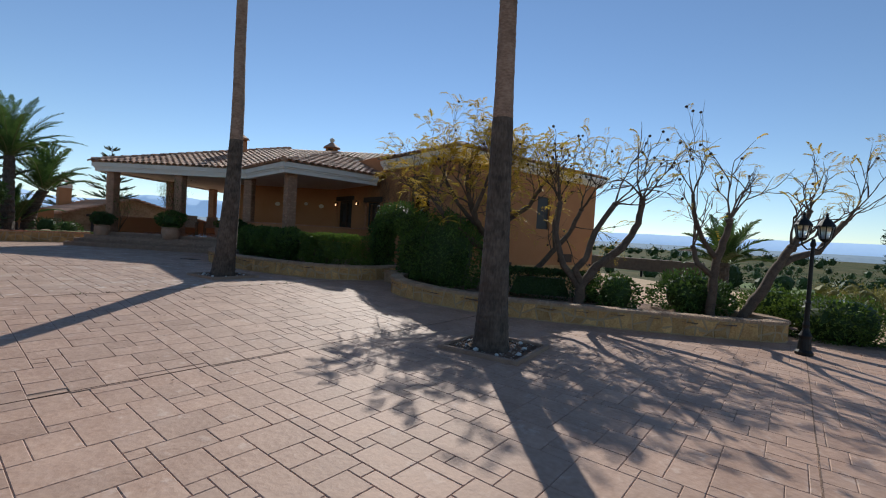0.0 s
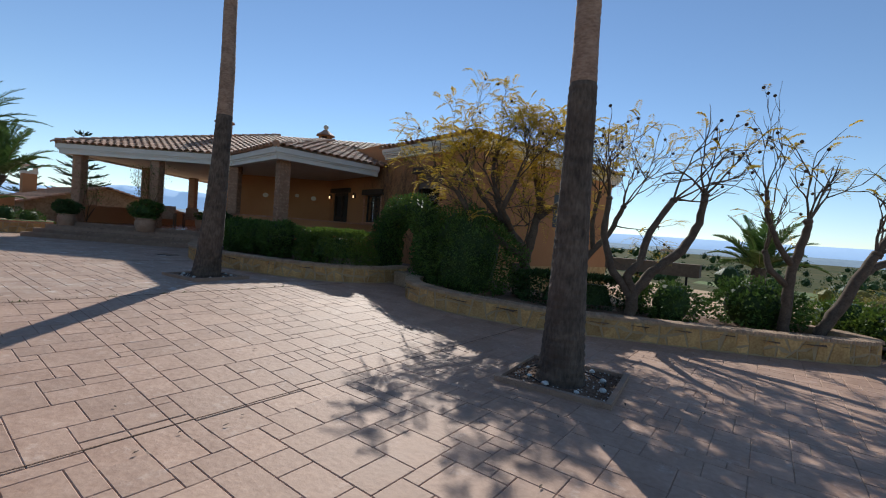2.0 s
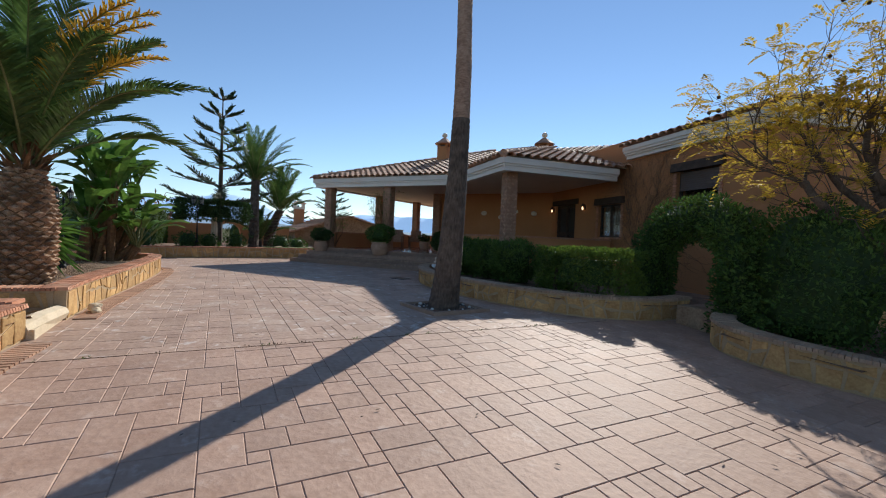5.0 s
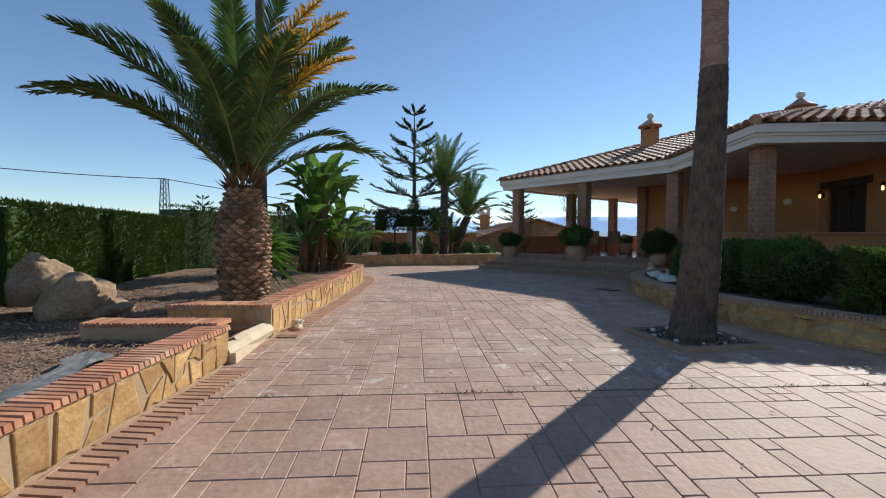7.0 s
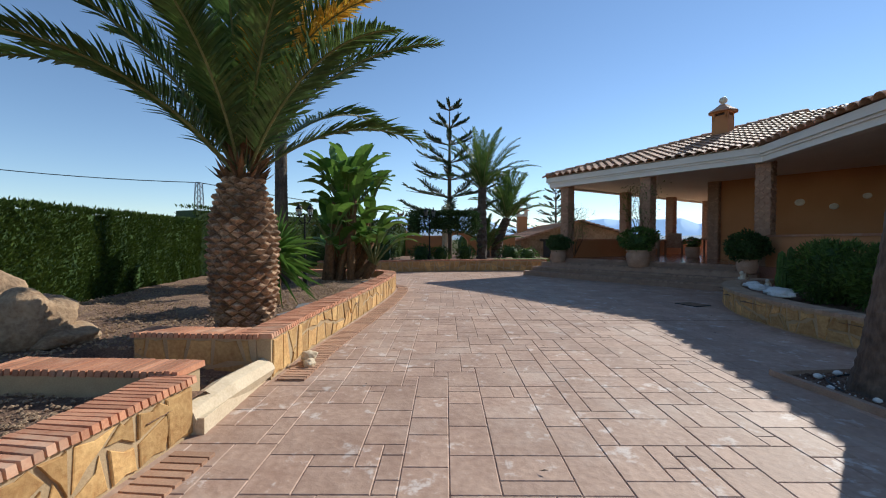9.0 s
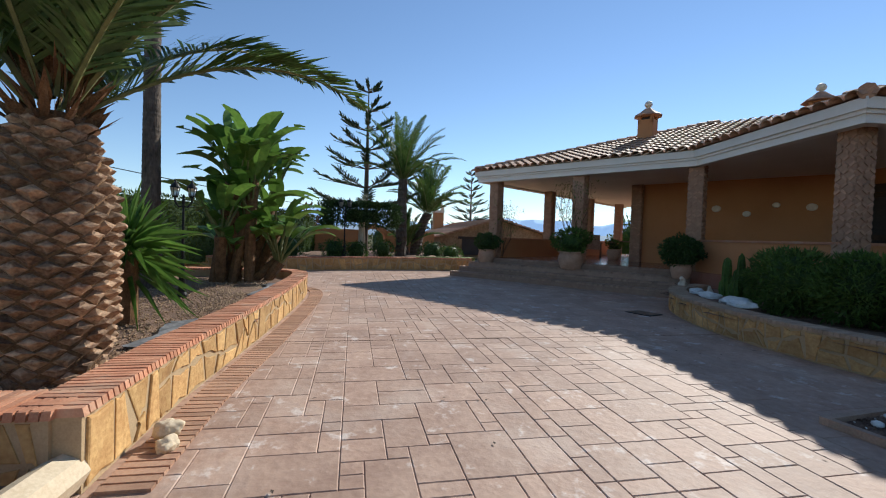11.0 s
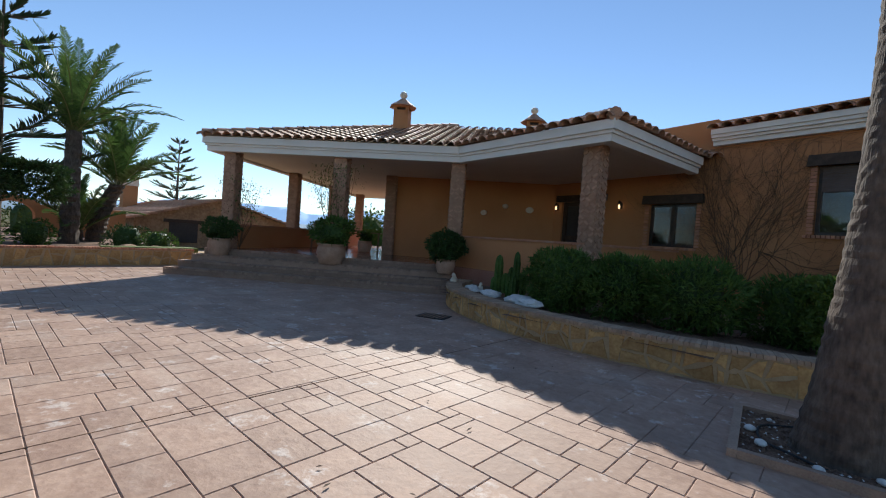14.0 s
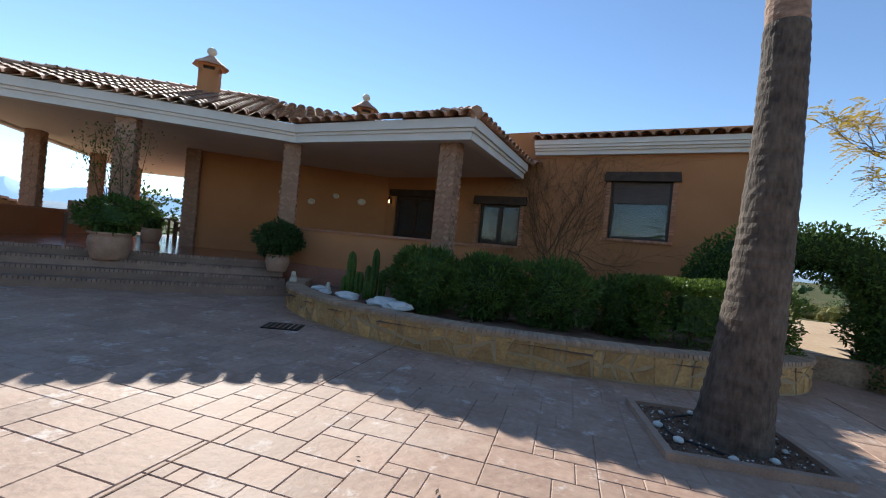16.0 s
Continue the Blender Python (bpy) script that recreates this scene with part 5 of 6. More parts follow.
def araucaria(x, y, z0, h, label, n=9, r0=2.6):
    root = thing("norfolk_pine", label, "conifer")
    B(M_BARK).tube([(x, y, z0), (x, y, z0 + h * .5), (x, y, z0 + h)], [.17, .1, .015], 9).obj("trunk", root)
    b = Build().use(M_NEEDLE)
    for i in range(n):
        t = i / (n - 1)
        z = z0 + h * (.28 + .66 * t)
        R = r0 * (1 - .75 * t)
        for k in range(6):
            yaw = k * 1.047 + i * .5 + rng.uniform(-.1, .1)
            hv = Vector((math.cos(yaw), math.sin(yaw), .12 + .25 * t))
            p0, p1 = Vector((x, y, z)), Vector((x, y, z)) + hv * R
            b.use(M_BARK)
            b.tube([p0, p1], [.035, .012], 5, False)
            b.use(M_NEEDLE)
            sdv = Vector((-hv.y, hv.x, 0))
            for q in range(24):
                s = .34 + .68 * q / 24
                c = p0.lerp(p1, s) + Vector((0, 0, .10 * R * max(0, s - .5) ** 2 * 4))
                for sg in (-1, 1):
                    e = c + (sdv * sg * rng.uniform(.15, .4) + hv * .3).normalized() * R * rng.uniform(.12, .19) + Vector((0, 0, rng.uniform(.06, .2)))
                    b.tube([c, (c + e) / 2 + Vector((0, 0, .02)), e], [.012, .026, .006], 4)
    b.obj("branches", root)


araucaria(-31.3, 1.45, 0.4, 8.6, "tall Norfolk Island pine with level whorled branches", 7, 2.7)
araucaria(-52, 12.5, 0, 8.2, "distant Norfolk Island pine behind the outbuilding", 8, 2.3)
araucaria(-66, 11.0, 0, 5.5, "far small Norfolk Island pine", 6, 2.2)
araucaria(-58, -23, 0, 6.0, "distant Norfolk Island pine beyond the hedge", 6, 2.6)


# ---- planting ----
GA = "clipped shrubs along the porch"
for x, y, z, r, n in ((-14.75, 7.7, 0.93, .60, 5200), (-13.75, 7.8, 0.92, .56, 4800), (-12.75, 7.8, 0.93, .62, 5200), (-11.75, 8.25, 0.78, .44, 3200)):
    shrub_ball("clipped dark green oleander shrub on a bare stem", (x, y, z), (r, r * .95, .48), n, M_HEDGE, "clipped_shrub", (.12, .026), GA, G(x) + .2)
shrub_box("bright green clipped box hedge catching the sun", (-10.6, 8.0, 0.88), (1.9, 1.0, 0.84), 12, 15000, M_BOX, 4, "clipped_hedge", (0.06, 0.03))


def arch_hedge():
    """A clipped arch over the path between the two planters."""
    root = thing("hedge_arch", "clipped evergreen arch over the path between planters", "hedge")
    core, lf = B(M_DARKLEAF_CORE), B(M_HEDGE)
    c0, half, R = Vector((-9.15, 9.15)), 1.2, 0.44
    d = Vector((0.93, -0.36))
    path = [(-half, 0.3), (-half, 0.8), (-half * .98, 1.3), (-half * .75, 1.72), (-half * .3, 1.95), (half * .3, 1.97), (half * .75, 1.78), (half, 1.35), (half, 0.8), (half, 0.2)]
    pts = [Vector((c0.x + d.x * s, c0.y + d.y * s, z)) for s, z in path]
    # one thick dark tube, no real branches, stands for shade inside the arch
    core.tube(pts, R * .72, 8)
    for _ in range(17000):
        i = rng.randrange(len(pts) - 1)
        p = pts[i].lerp(pts[i + 1], rng.random())
        n = rdir()
        lf.leaf(p + n * R * (1 - abs(rng.gauss(0, .14)) + .25 * noise.noise(p * 2 + n)), (n + rdir(.3)).normalized(), rdir(), rng.uniform(.05, .09), .036)
    core.obj("branches", root)
    lf.obj("foliage", root)


arch_hedge()
B(M_ROCK).prism([(-9.05, 8.62), (-8.2, 8.5), (-8.2, 8.75), (-9.05, 8.9)], -.1, .42).obj("wall_path", label="dark low stone wall end beside the path", category="garden wall", kind="structure")
shrub_ball("big rounded dark evergreen bush in the tree planter", (-7.15, 9.0, 1.0), (1.2, 1.0, 1.1), 12000, M_HEDGE, "round_shrub", (.075, .035))
shrub_box("low dark evergreen hedge behind the trees", (-4.9, 10.0, 0.4), (2.6, 0.8, 0.75), 28, 10000, M_DARKLEAF_CORE, 0, "clipped_hedge", (.07, .035))
shrub_ball("leafy green shrub in the planter by a tree", (-3.1, 10.2, 0.42), (.55, .5, .42), 1500, M_HEDGE, "round_shrub", (.09, .04))
shrub_ball("glossy green shrub beside the forked tree", (-1.75, 11.3, 0.48), (.85, .7, .5), 3200, M_HEDGE, "round_shrub", (.09, .045))
shrub_ball("low spreading green shrub beside the drive", (0.75, 12.2, 0.22), (1.2, .9, .5), 5200, M_BOX, "round_shrub", (.08, .04))
shrub_ball("low spreading green shrub beside the drive", (-0.3, 12.6, 0.25), (.8, .8, .5), 2800, M_BOX, "round_shrub", (.08, .04))
for x, y, z, r in ((-26.6, 0.2, .8, .55), (-27.0, 1.0, .75, .5), (-27.5, 4.2, .75, .6), (-26.9, 4.9, .7, .5), (-26.5, -1.6, .8, .7), (-28.6, 2.2, .8, .5)):
    shrub_ball("low dry grey-green shrub in the far bed", (x, y, z), (r, r, r * .75), 900, M_HEDGE if r < .58 else M_DARKLEAF_CORE, "garden_shrub", (.10, .04), "shrubs in the far bed")
shrub_box("flat-topped clipped table topiary on a pale trunk", (-27.3, 1.2, 2.2), (1.8, 2.9, 0.95), 0, 11000, M_DARKLEAF_CORE, 0, "table_topiary", (.11, .06))
B(M_PALEWOOD).tube([(-27.3, 1.2, .4), (-27.25, 1.22, 1.4), (-27.3, 1.2, 2.0)], [.17, .14, .12], 9).obj("topiary_trunk", bpy.data.objects["table_topiary"])


def cactus(label, x, y, z, hs, r):
    root = thing("cactus", label, "cactus", "cacti in the planter")
    for dx, dy, h in hs:
        b = B(M_HEDGE)
        n = 14
        vs = []
        rows = [(0, .7), (h * .3, 1), (h * .75, .95), (h * .93, .7), (h, .1)]
        fs = []
        for zz, q in rows:
            for j in range(n):
                a = 2 * math.pi * j / n
                rr = r * q * (1.0 if j % 2 else .75)
                vs.append((x + dx + math.cos(a) * rr, y + dy + math.sin(a) * rr, z + zz))
        for i in range(len(rows) - 1):
            for j in range(n):
                fs.append((i * n + j, i * n + (j + 1) % n, (i + 1) * n + (j + 1) % n, (i + 1) * n + j))
        b.add(vs, fs).obj("stem", root)


cactus("ribbed column cactus in the planter", -16.25, 8.0, .5, [(0, 0, .75), (.14, .05, .4), (-.12, .06, .3)], .09)
cactus("branched pale column cactus in the planter", -15.65, 7.7, .5, [(0, 0, .85), (.14, .02, .5), (-.14, .05, .55), (.05, -.14, .4), (-.07, -.12, .3)], .07)


def rock(name, label, x, y, z, s, seed, m=M_ROCK, category="rock"):
    bm = bmesh.new()
    bmesh.ops.create_icosphere(bm, subdivisions=4, radius=1.0)
    for v in bm.verts:
        n = v.co.normalized()
        k = 1 + .35 * noise.noise(n * 1.3 + Vector((seed, 0, 0))) + .12 * noise.noise(n * 4 + Vector((seed, 2, 0))) + .05 * noise.noise(n * 11)
        v.co = Vector((n.x * s[0], n.y * s[1], n.z * s[2])) * k
        v.co.z = max(v.co.z, -s[2] * .6)
    me = bpy.data.meshes.new(name)
    bm.to_mesh(me)
    bm.free()
    me.materials.append(m)
    for p in me.polygons:
        p.use_smooth = True
    ob = tagged(new(name, me), label, category)
    ob.matrix_basis = pose(x, y, z)
    return ob


rock("boulder", "large rounded tan boulder on the gravel bed", -11.8, -3.0, 0.60, (.38, .36, .36), 3.0)
rock("boulder", "dark weathered boulder leaning on the others", -11.9, -3.55, 0.78, (.3, .36, .40), 7.0)
rock("boulder", "low dark boulder beside the hedge", -11.05, -3.9, 0.55, (.42, .4, .35), 9.0)
rock("boulder", "flat pale rock at the boulder's foot", -11.95, -2.75, 0.45, (.35, .35, .14), 5.0)
rock("pale_stone", "small holed pale stone at the wall's end", -12.1, -0.22, G(-12) + .08, (.07, .08, .07), 2.0, M_PALEWOOD)
rock("pale_stone", "small pale stone on the drive by the wall", -11.98, -0.18, G(-12) + .04, (.08, .06, .05), 4.0, M_PALEWOOD)
for i, (x, y, r) in enumerate(((-15.9, 7.3, .2), (-15.2, 7.15, .25), (-16.7, 7.75, .14), (-14.9, 6.95, .2), (-16.4, 7.45, .12), (-25.9, 3.9, .3), (-26.0, 4.6, .25))):
    rock("edging_stone", "pale flat garden stone lying on the mulch", x, y, (.55 if x > -20 else .6), (r, r * .8, r * .35), i * 1.7, M_PEBBLE if i < 5 else M_ROCK, "stone")


def pot(label, x, y, z, r, h, plant, n, ps):
    root = thing("potted_plant", label, "potted plant", "terracotta pots on the steps")
    B(M_POT).lathe([(r * .72, 0), (r * .8, .03), (r, h * .55), (r * .96, h * .8), (r * .86, h * .9), (r * 1.0, h * .93), (r * 1.02, h), (r * .88, h), (r * .85, h * .9)], (x, y, z), 24).obj("pot", root, smooth=True)
    # stem and a solid core, coloured dark for shade inside the plant
    b = B(M_DARKLEAF_CORE)
    b.tube([(x, y, z + h * .85), (x + .02, y, z + h + ps[2] * .5)], [.05, .04], 6)
    b.rings([(x, y, z + h + ps[2] * .15, ps[0] * .4), (x, y, z + h + ps[2] * .5, ps[0] * .7), (x, y, z + h + ps[2] * 1.4, ps[0] * .5)], 9, .1)
    b.use(plant)
    leaf_shell(b, n, ball_point((x, y, z + h + ps[2] * .9), ps, .15, x), .10, .045)
    b.obj("plant", root)
    return root


pot("ball-clipped green bush in a terracotta pot", -18.38, 8.78, FL - .17, .24, .36, M_DARKLEAF_CORE, 2600, (.45, .45, .34))
pot("broad succulent bush in a wide terracotta pot", -20.95, 7.2, FL - .17, .36, .52, M_HEDGE, 1900, (.54, .54, .36))
pot("round jade bush in a large terracotta pot", -23.35, 5.35, FL - .17, .28, .46, M_DARKLEAF_CORE, 1500, (.40, .40, .27))


def sparse_shrub(label, x, y, z0, h, w, seed):
    r = random.Random(seed)
    root = thing("leafless_climber", label, "shrub")
    wood, lf = B(M_VINE), B(M_HEDGE)
    for i in range(9):
        p = Vector((x, y, z0))
        pts = [p.copy()]
        d = Vector((r.uniform(-.35, .35), r.uniform(-.35, .35), 1))
        for k in range(8):
            d = (d + Vector((r.uniform(-.3, .3), r.uniform(-.3, .3), .12))).normalized()
            p = p + d * h / 8
            p.x, p.y = x + max(-w, min(w, p.x - x)), y + max(-w, min(w, p.y - y))
            pts.append(p.copy())
            if k > 2:
                for _ in range(14):
                    lf.leaf(p + Vector((r.gauss(0, .13), r.gauss(0, .13), r.gauss(0, .08))), Vector((r.gauss(0, 1), r.gauss(0, 1), r.gauss(0, 1))).normalized(), Vector((0, 0, 1)), .07, .035)
        wood.tube(pts, [.012 - .001 * k for k in range(9)], 4, False)
    wood.obj("stems", root)
    lf.obj("leaves", root)


sparse_shrub("sparse slender shrub growing up a porch column", -21.15, 7.4, FL + .4, 2.0, .42, 4)
sparse_shrub("sparse climber on the corner column", -23.9, 6.1, FL, 2.0, .35, 6)


def ornament(label, x, y, z, s, rz):
    """A small seated animal ornament kept as plain rounded masses."""
    b = B(M_CERAMIC)
    r = pose(x, y, z, 0, 0, rz)
    def blob(c, q):
        n, m = 10, 6
        vs = [r @ (Vector(c) * s + Vector((math.cos(2 * math.pi * j / n) * math.sin(math.pi * (i + .5) / m) * q[0], math.sin(2 * math.pi * j / n) * math.sin(math.pi * (i + .5) / m) * q[1], -math.cos(math.pi * (i + .5) / m) * q[2])) * s) for i in range(m) for j in range(n)]
        fs = [(i * n + j, i * n + (j + 1) % n, (i + 1) * n + (j + 1) % n, (i + 1) * n + j) for i in range(m - 1) for j in range(n)]
        b.add(vs, fs + [tuple(reversed(range(n))), tuple(range((m - 1) * n, m * n))])
    blob((0, 0, .35), (.45, .3, .36))
    blob((.35, 0, .75), (.25, .22, .25))
    blob((.55, 0, .68), (.14, .12, .1))
    blob((.3, .13, .2), (.1, .1, .22))
    blob((.3, -.13, .2), (.1, .1, .22))
    blob((-.4, .05, .5), (.1, .08, .25))
    b.box(None, (1.1 * s, .6 * s, .06), m=r @ pose(0, 0, .03))
    return b.obj("garden_ornament", smooth=True, label=label, category="ornament")


ornament("small cream ceramic animal ornament on the planter wall", -17.45, 8.05, G(-17) + .41, .2, -60)
ornament("small cream ornament among the cacti", -16.75, 8.1, .48, .16, -50)


# ---- lamps ----
def lantern(b, gl, at, k=1.0):
    x, y, z = at
    def scaled(prof):
        return [(r * k, h * k) for r, h in prof]
    b.lathe(scaled([(.03, 0), (.07, .03), (.075, .05)]), at, 8)
    gl.lathe(scaled([(.075, .05), (.115, .26)]), at, 8)
    for j in range(8):
        c, q = math.cos(2 * math.pi * j / 8) * k, math.sin(2 * math.pi * j / 8) * k
        b.tube([(x + c * .077, y + q * .077, z + .05 * k), (x + c * .118, y + q * .118, z + .26 * k)], .008 * k, 4)
    b.lathe(scaled([(.13, .26), (.13, .28), (.085, .35), (.03, .41), (.02, .44), (.028, .46), (.01, .5)]), at, 12)


def street_lamp(label, x, y, z, h, rz, heads, s=1.0):
    root = thing("street_lamp", label, "street lamp", "cast-iron garden lamps")
    b = B(M_IRON)
    b.lathe([(.13 * s, 0), (.13 * s, .05), (.10 * s, .09), (.085 * s, .28), (.095 * s, .33), (.06 * s, .40), (.045 * s, .46), (.055 * s, .52), (.04 * s, .58), (.036 * s, h * .45), (.05 * s, h * .46), (.034 * s, h * .48), (.028 * s, h - .1), (.045 * s, h - .06), (.02 * s, h + .05)], (x, y, z), 14)
    for k in range(heads):
        a = radians(rz) + 2 * math.pi * k / heads
        o = .2 * s if heads > 1 else 0
        e = (x + math.cos(a) * o, y + math.sin(a) * o, z + h)
        if heads > 1:
            b.tube([(x, y, z + h - .12), ((x + e[0]) / 2, (y + e[1]) / 2, z + h - .14), (e[0], e[1], e[2] - .06), e], .014, 6)
        gl = B(M_LAMPGLASS)
        lantern(b, gl, e, s)
        gl.obj("lantern_glass", root, smooth=True)
    b.obj("post", root)


street_lamp("black cast-iron lamp post with twin lanterns beside the drive", 0.24, 9.75, G(0), 1.95, 40, 2)
street_lamp("black cast-iron garden lamp with lanterns in the palm bed", -16.3, -1.62, 0.43, 1.5, 100, 2, .55)
street_lamp("black iron garden lamp in the far bed", -26.2, 0.55, .45, 2.0, 90, 2, .8)


# ---- windows and doors ----
WR = pose(W0[0], W0[1], 0, 0, 0, WANG)


def window(name, x0, x1, z0, z1, leaves, shutter, label):
    s0, s1 = on_w(x0), on_w(x1)
    root = thing(name, label, "window", kind="structure")
    b = B(M_FRAME)
    def bar(a0, a1, q0, q1, y0=.10, y1=.16):
        b.box(None, (a1 - a0, y1 - y0, q1 - q0), m=WR @ pose((a0 + a1) / 2, (y0 + y1) / 2, (q0 + q1) / 2))
    bar(s0, s1, z0, z0 + .07), bar(s0, s1, z1 - .07, z1), bar(s0, s0 + .07, z0 + .07, z1 - .07), bar(s1 - .07, s1, z0 + .07, z1 - .07)
    for k in range(1, leaves):
        m = s0 + (s1 - s0) * k / leaves
        bar(m - .06, m + .06, z0 + .07, z1 - .07, .09, .165)
    b.obj("frame", root)
    for k in range(leaves):
        a0, a1 = s0 + (s1 - s0) * k / leaves + .065, s0 + (s1 - s0) * (k + 1) / leaves - .065
        p = B(M_GLASS).box(None, (a1 - a0, .008, z1 - z0 - .14), m=WR @ pose((a0 + a1) / 2, .13, (z0 + z1) / 2)).obj("pane", root)
        p.visible_shadow = False
    if shutter:
        for k in range(int(shutter / .055)):
            q = z1 - .05 - .055 * k
            B(M_SHUTTER).box(None, (s1 - s0 - .12, .022, .051), m=WR @ pose((s0 + s1) / 2, .085, q)).obj("shutter_slat", root)
    # added dark board behind the panes stands for the unlit room
    B(M_INNER_SHADE).box(None, (s1 - s0 + 1, .02, z1 - z0 + .6), m=WR @ pose((s0 + s1) / 2, 1.5, (z0 + z1) / 2)).obj("room_curtain", root)
    B(M_WOODDARK).box(None, (s1 - s0 + .34, .16, .22), taper=.97, m=WR @ pose((s0 + s1) / 2, -.02, z1 + .11)).obj("lintel", root)
    for sx in (s0 - .055, s1 + .055):
        for k in range(int((z1 - z0) / .075)):
            B(M_BRICK).box(None, (.10, .04, .055), m=WR @ pose(sx, -.012, z0 + .04 + k * .075)).obj("brick", root)
    for k in range(int((s1 - s0 + .25) / .075)):
        B(M_BRICK).box(None, (.06, .12, .06), m=WR @ pose(s0 - .11 + k * .075, -.03, z0 - .035)).obj("brick", root)
    return root


window("window_1", -15.1, -13.92, 1.68, 2.78, 2, 0, "dark-framed double casement window under a timber lintel")
window("window_2", -11.72, -10.42, 2.08, 3.46, 1, 0.52, "dark window with a half-lowered brown shutter and timber lintel")
s0, s1 = on_w(-17.95), on_w(-16.55)
root = thing("door_1", "dark double entrance door filled by a panel in shade colour", "door", kind="structure")
b = B(M_WOODDARK)
for a in (s0 + .05, (s0 + s1) / 2, s1 - .05):
    b.box(None, (.1, .1, 2.1), m=WR @ pose(a, .12, FL + 1.05))
for z in (FL + .06, FL + 1.0, FL + 2.06):
    b.box(None, (s1 - s0, .08, .12), m=WR @ pose((s0 + s1) / 2, .12, z))
b.obj("frame", root)
# one panel behind the frame, painted dark like the unlit doorway
B(M_INNER_SHADE).box(None, (s1 - s0, .03, 2.1), m=WR @ pose((s0 + s1) / 2, .19, FL + 1.05)).obj("leaf", root)
B(M_WOODDARK).box(None, (s1 - s0 + .4, .14, .2), m=WR @ pose((s0 + s1) / 2, -.01, FL + 2.22)).obj("lintel", root)

for x in (-18.1, -15.9):
    root = thing("wall_lantern", "small lit wall lantern beside the entrance", "wall lamp", "lanterns by the door")
    p = WR @ Vector((on_w(x), -.12, 2.72))
    q = WR @ Vector((on_w(x), 0.0, 2.72))
    b = B(M_IRON)
    b.box((q.x, q.y, 2.75), (.06, .06, .16), WANG)
    b.tube([(q.x, q.y, 2.85), (p.x, p.y, 2.88)], .01, 5)
    b.lathe([(.02, .0), (.05, .02)], (p.x, p.y, 2.64), 8)
    b.lathe([(.065, 0), (.02, .07), (.01, .1)], (p.x, p.y, 2.8), 8)
    b.obj("bracket", root)
    B(M_BULB).lathe([(.012, 0), (.03, .03), (.03, .09), (.01, .13)], (p.x, p.y, 2.66), 10).obj("bulb", root, smooth=True)
RR = pose(WC.x, WC.y, 0, 0, 0, 35)
for i, (s, z, w) in enumerate(((2.2, 2.62, .26), (3.0, 2.45, .22), (3.7, 2.7, .2), (4.5, 2.62, .26))):
    b = B(M_CERAMIC)
    m = RR @ pose(s, -.03, z, 90, 0, 0)
    n = 16
    vs, fs = [], []
    for rr, zz in ((w * .5, -.03), (w * .5, .0), (w * .44, .02), (w * .3, .005)):
        for j in range(n):
            a = 2 * math.pi * j / n
            vs.append(m @ Vector((math.cos(a) * rr, math.sin(a) * rr * .8, zz)))
    for r_ in range(3):
        for j in range(n):
            fs.append((r_ * n + j, r_ * n + (j + 1) % n, r_ * n + n + (j + 1) % n, r_ * n + n + j))
    fs.append(tuple(range(3 * n, 4 * n)))
    b.add(vs, fs).obj("wall_plate", smooth=True, label="decorative ceramic plate hung on the porch wall", category="plate", group="plates on the wall")


def creeper():
    r = random.Random(21)
    root = thing("wall_creeper", "leafless brown creeper spreading over the ochre wall", "climbing plant")
    b = B(M_VINE)

    def grow(s, z, a, L, rad, depth):
        pts = [(s, z)]
        for _ in range(7):
            a += r.uniform(-.35, .35)
            s += math.cos(a) * L / 7
            z += math.sin(a) * L / 7
            z = min(z, 4.05)
            pts.append((s, z))
        b.tube([WR @ Vector((p, -.02 - rad, q)) for p, q in pts], [rad * (1 - .08 * k) for k in range(8)], 4, False)
        if depth:
            for _ in range(4):
                k = r.randrange(2, 8)
                grow(pts[k][0], pts[k][1], a + r.uniform(-1.1, 1.1), L * r.uniform(.45, .75), rad * .6, depth - 1)
    for i in range(20):
        grow(on_w(-13.1) + r.uniform(-.25, .35), .9, 1.57 + r.uniform(-.5, .45), r.uniform(1.4, 2.6), .008, 3)
    for i in range(3):
        grow(on_w(-12.6), 1.7, -.45 + r.uniform(-.2, .4), 1.9, .008, 2)
    b.obj("stems", root)


creeper()


# ---- porch furniture ----
def armchair(label, x, y, rz):
    root = thing("porch_armchair", label, "armchair", "porch seats")
    def part(nm, m, c, s, tilt=0, taper=.95):
        B(m).box(None, s, taper=taper, m=pose(*c, tilt, 0, 0)).obj(nm, root)
    part("seat", M_CUSHION, (0, 0, .4), (.6, .58, .16))
    part("backrest", M_CUSHION, (0, .3, .68), (.6, .13, .55), -10)
    part("armrest", M_BEAM, (-.34, 0, .6), (.07, .6, .06))
    part("armrest", M_BEAM, (.34, 0, .6), (.07, .6, .06))
    for a in (-.32, .32):
        for c in (-.27, .27):
            part("leg", M_BEAM, (a, c, .29), (.06, .06, .58))
    root.matrix_basis = pose(x, y, FL, 0, 0, rz)


armchair("cushioned wooden armchair on the porch", -25.3, 9.6, 60)
armchair("cushioned wooden armchair on the porch", -26.5, 11.2, 60)
armchair("cushioned wooden armchair on the porch", -24.7, 12.6, -100)
root = thing("porch_table", "low wooden porch table", "table")
B(M_BEAM).box((-25.6, 12.2, FL + .70), (.9, .9, .05), 35).obj("top", root)
for a in (-.36, .36):
    for c in (-.36, .36):
        p = pose(-25.6, 12.2, 0, 0, 0, 35) @ Vector((a, c, 0))
        B(M_BEAM).box((p.x, p.y, FL + .34), (.06, .06, .68), 35).obj("leg", root)
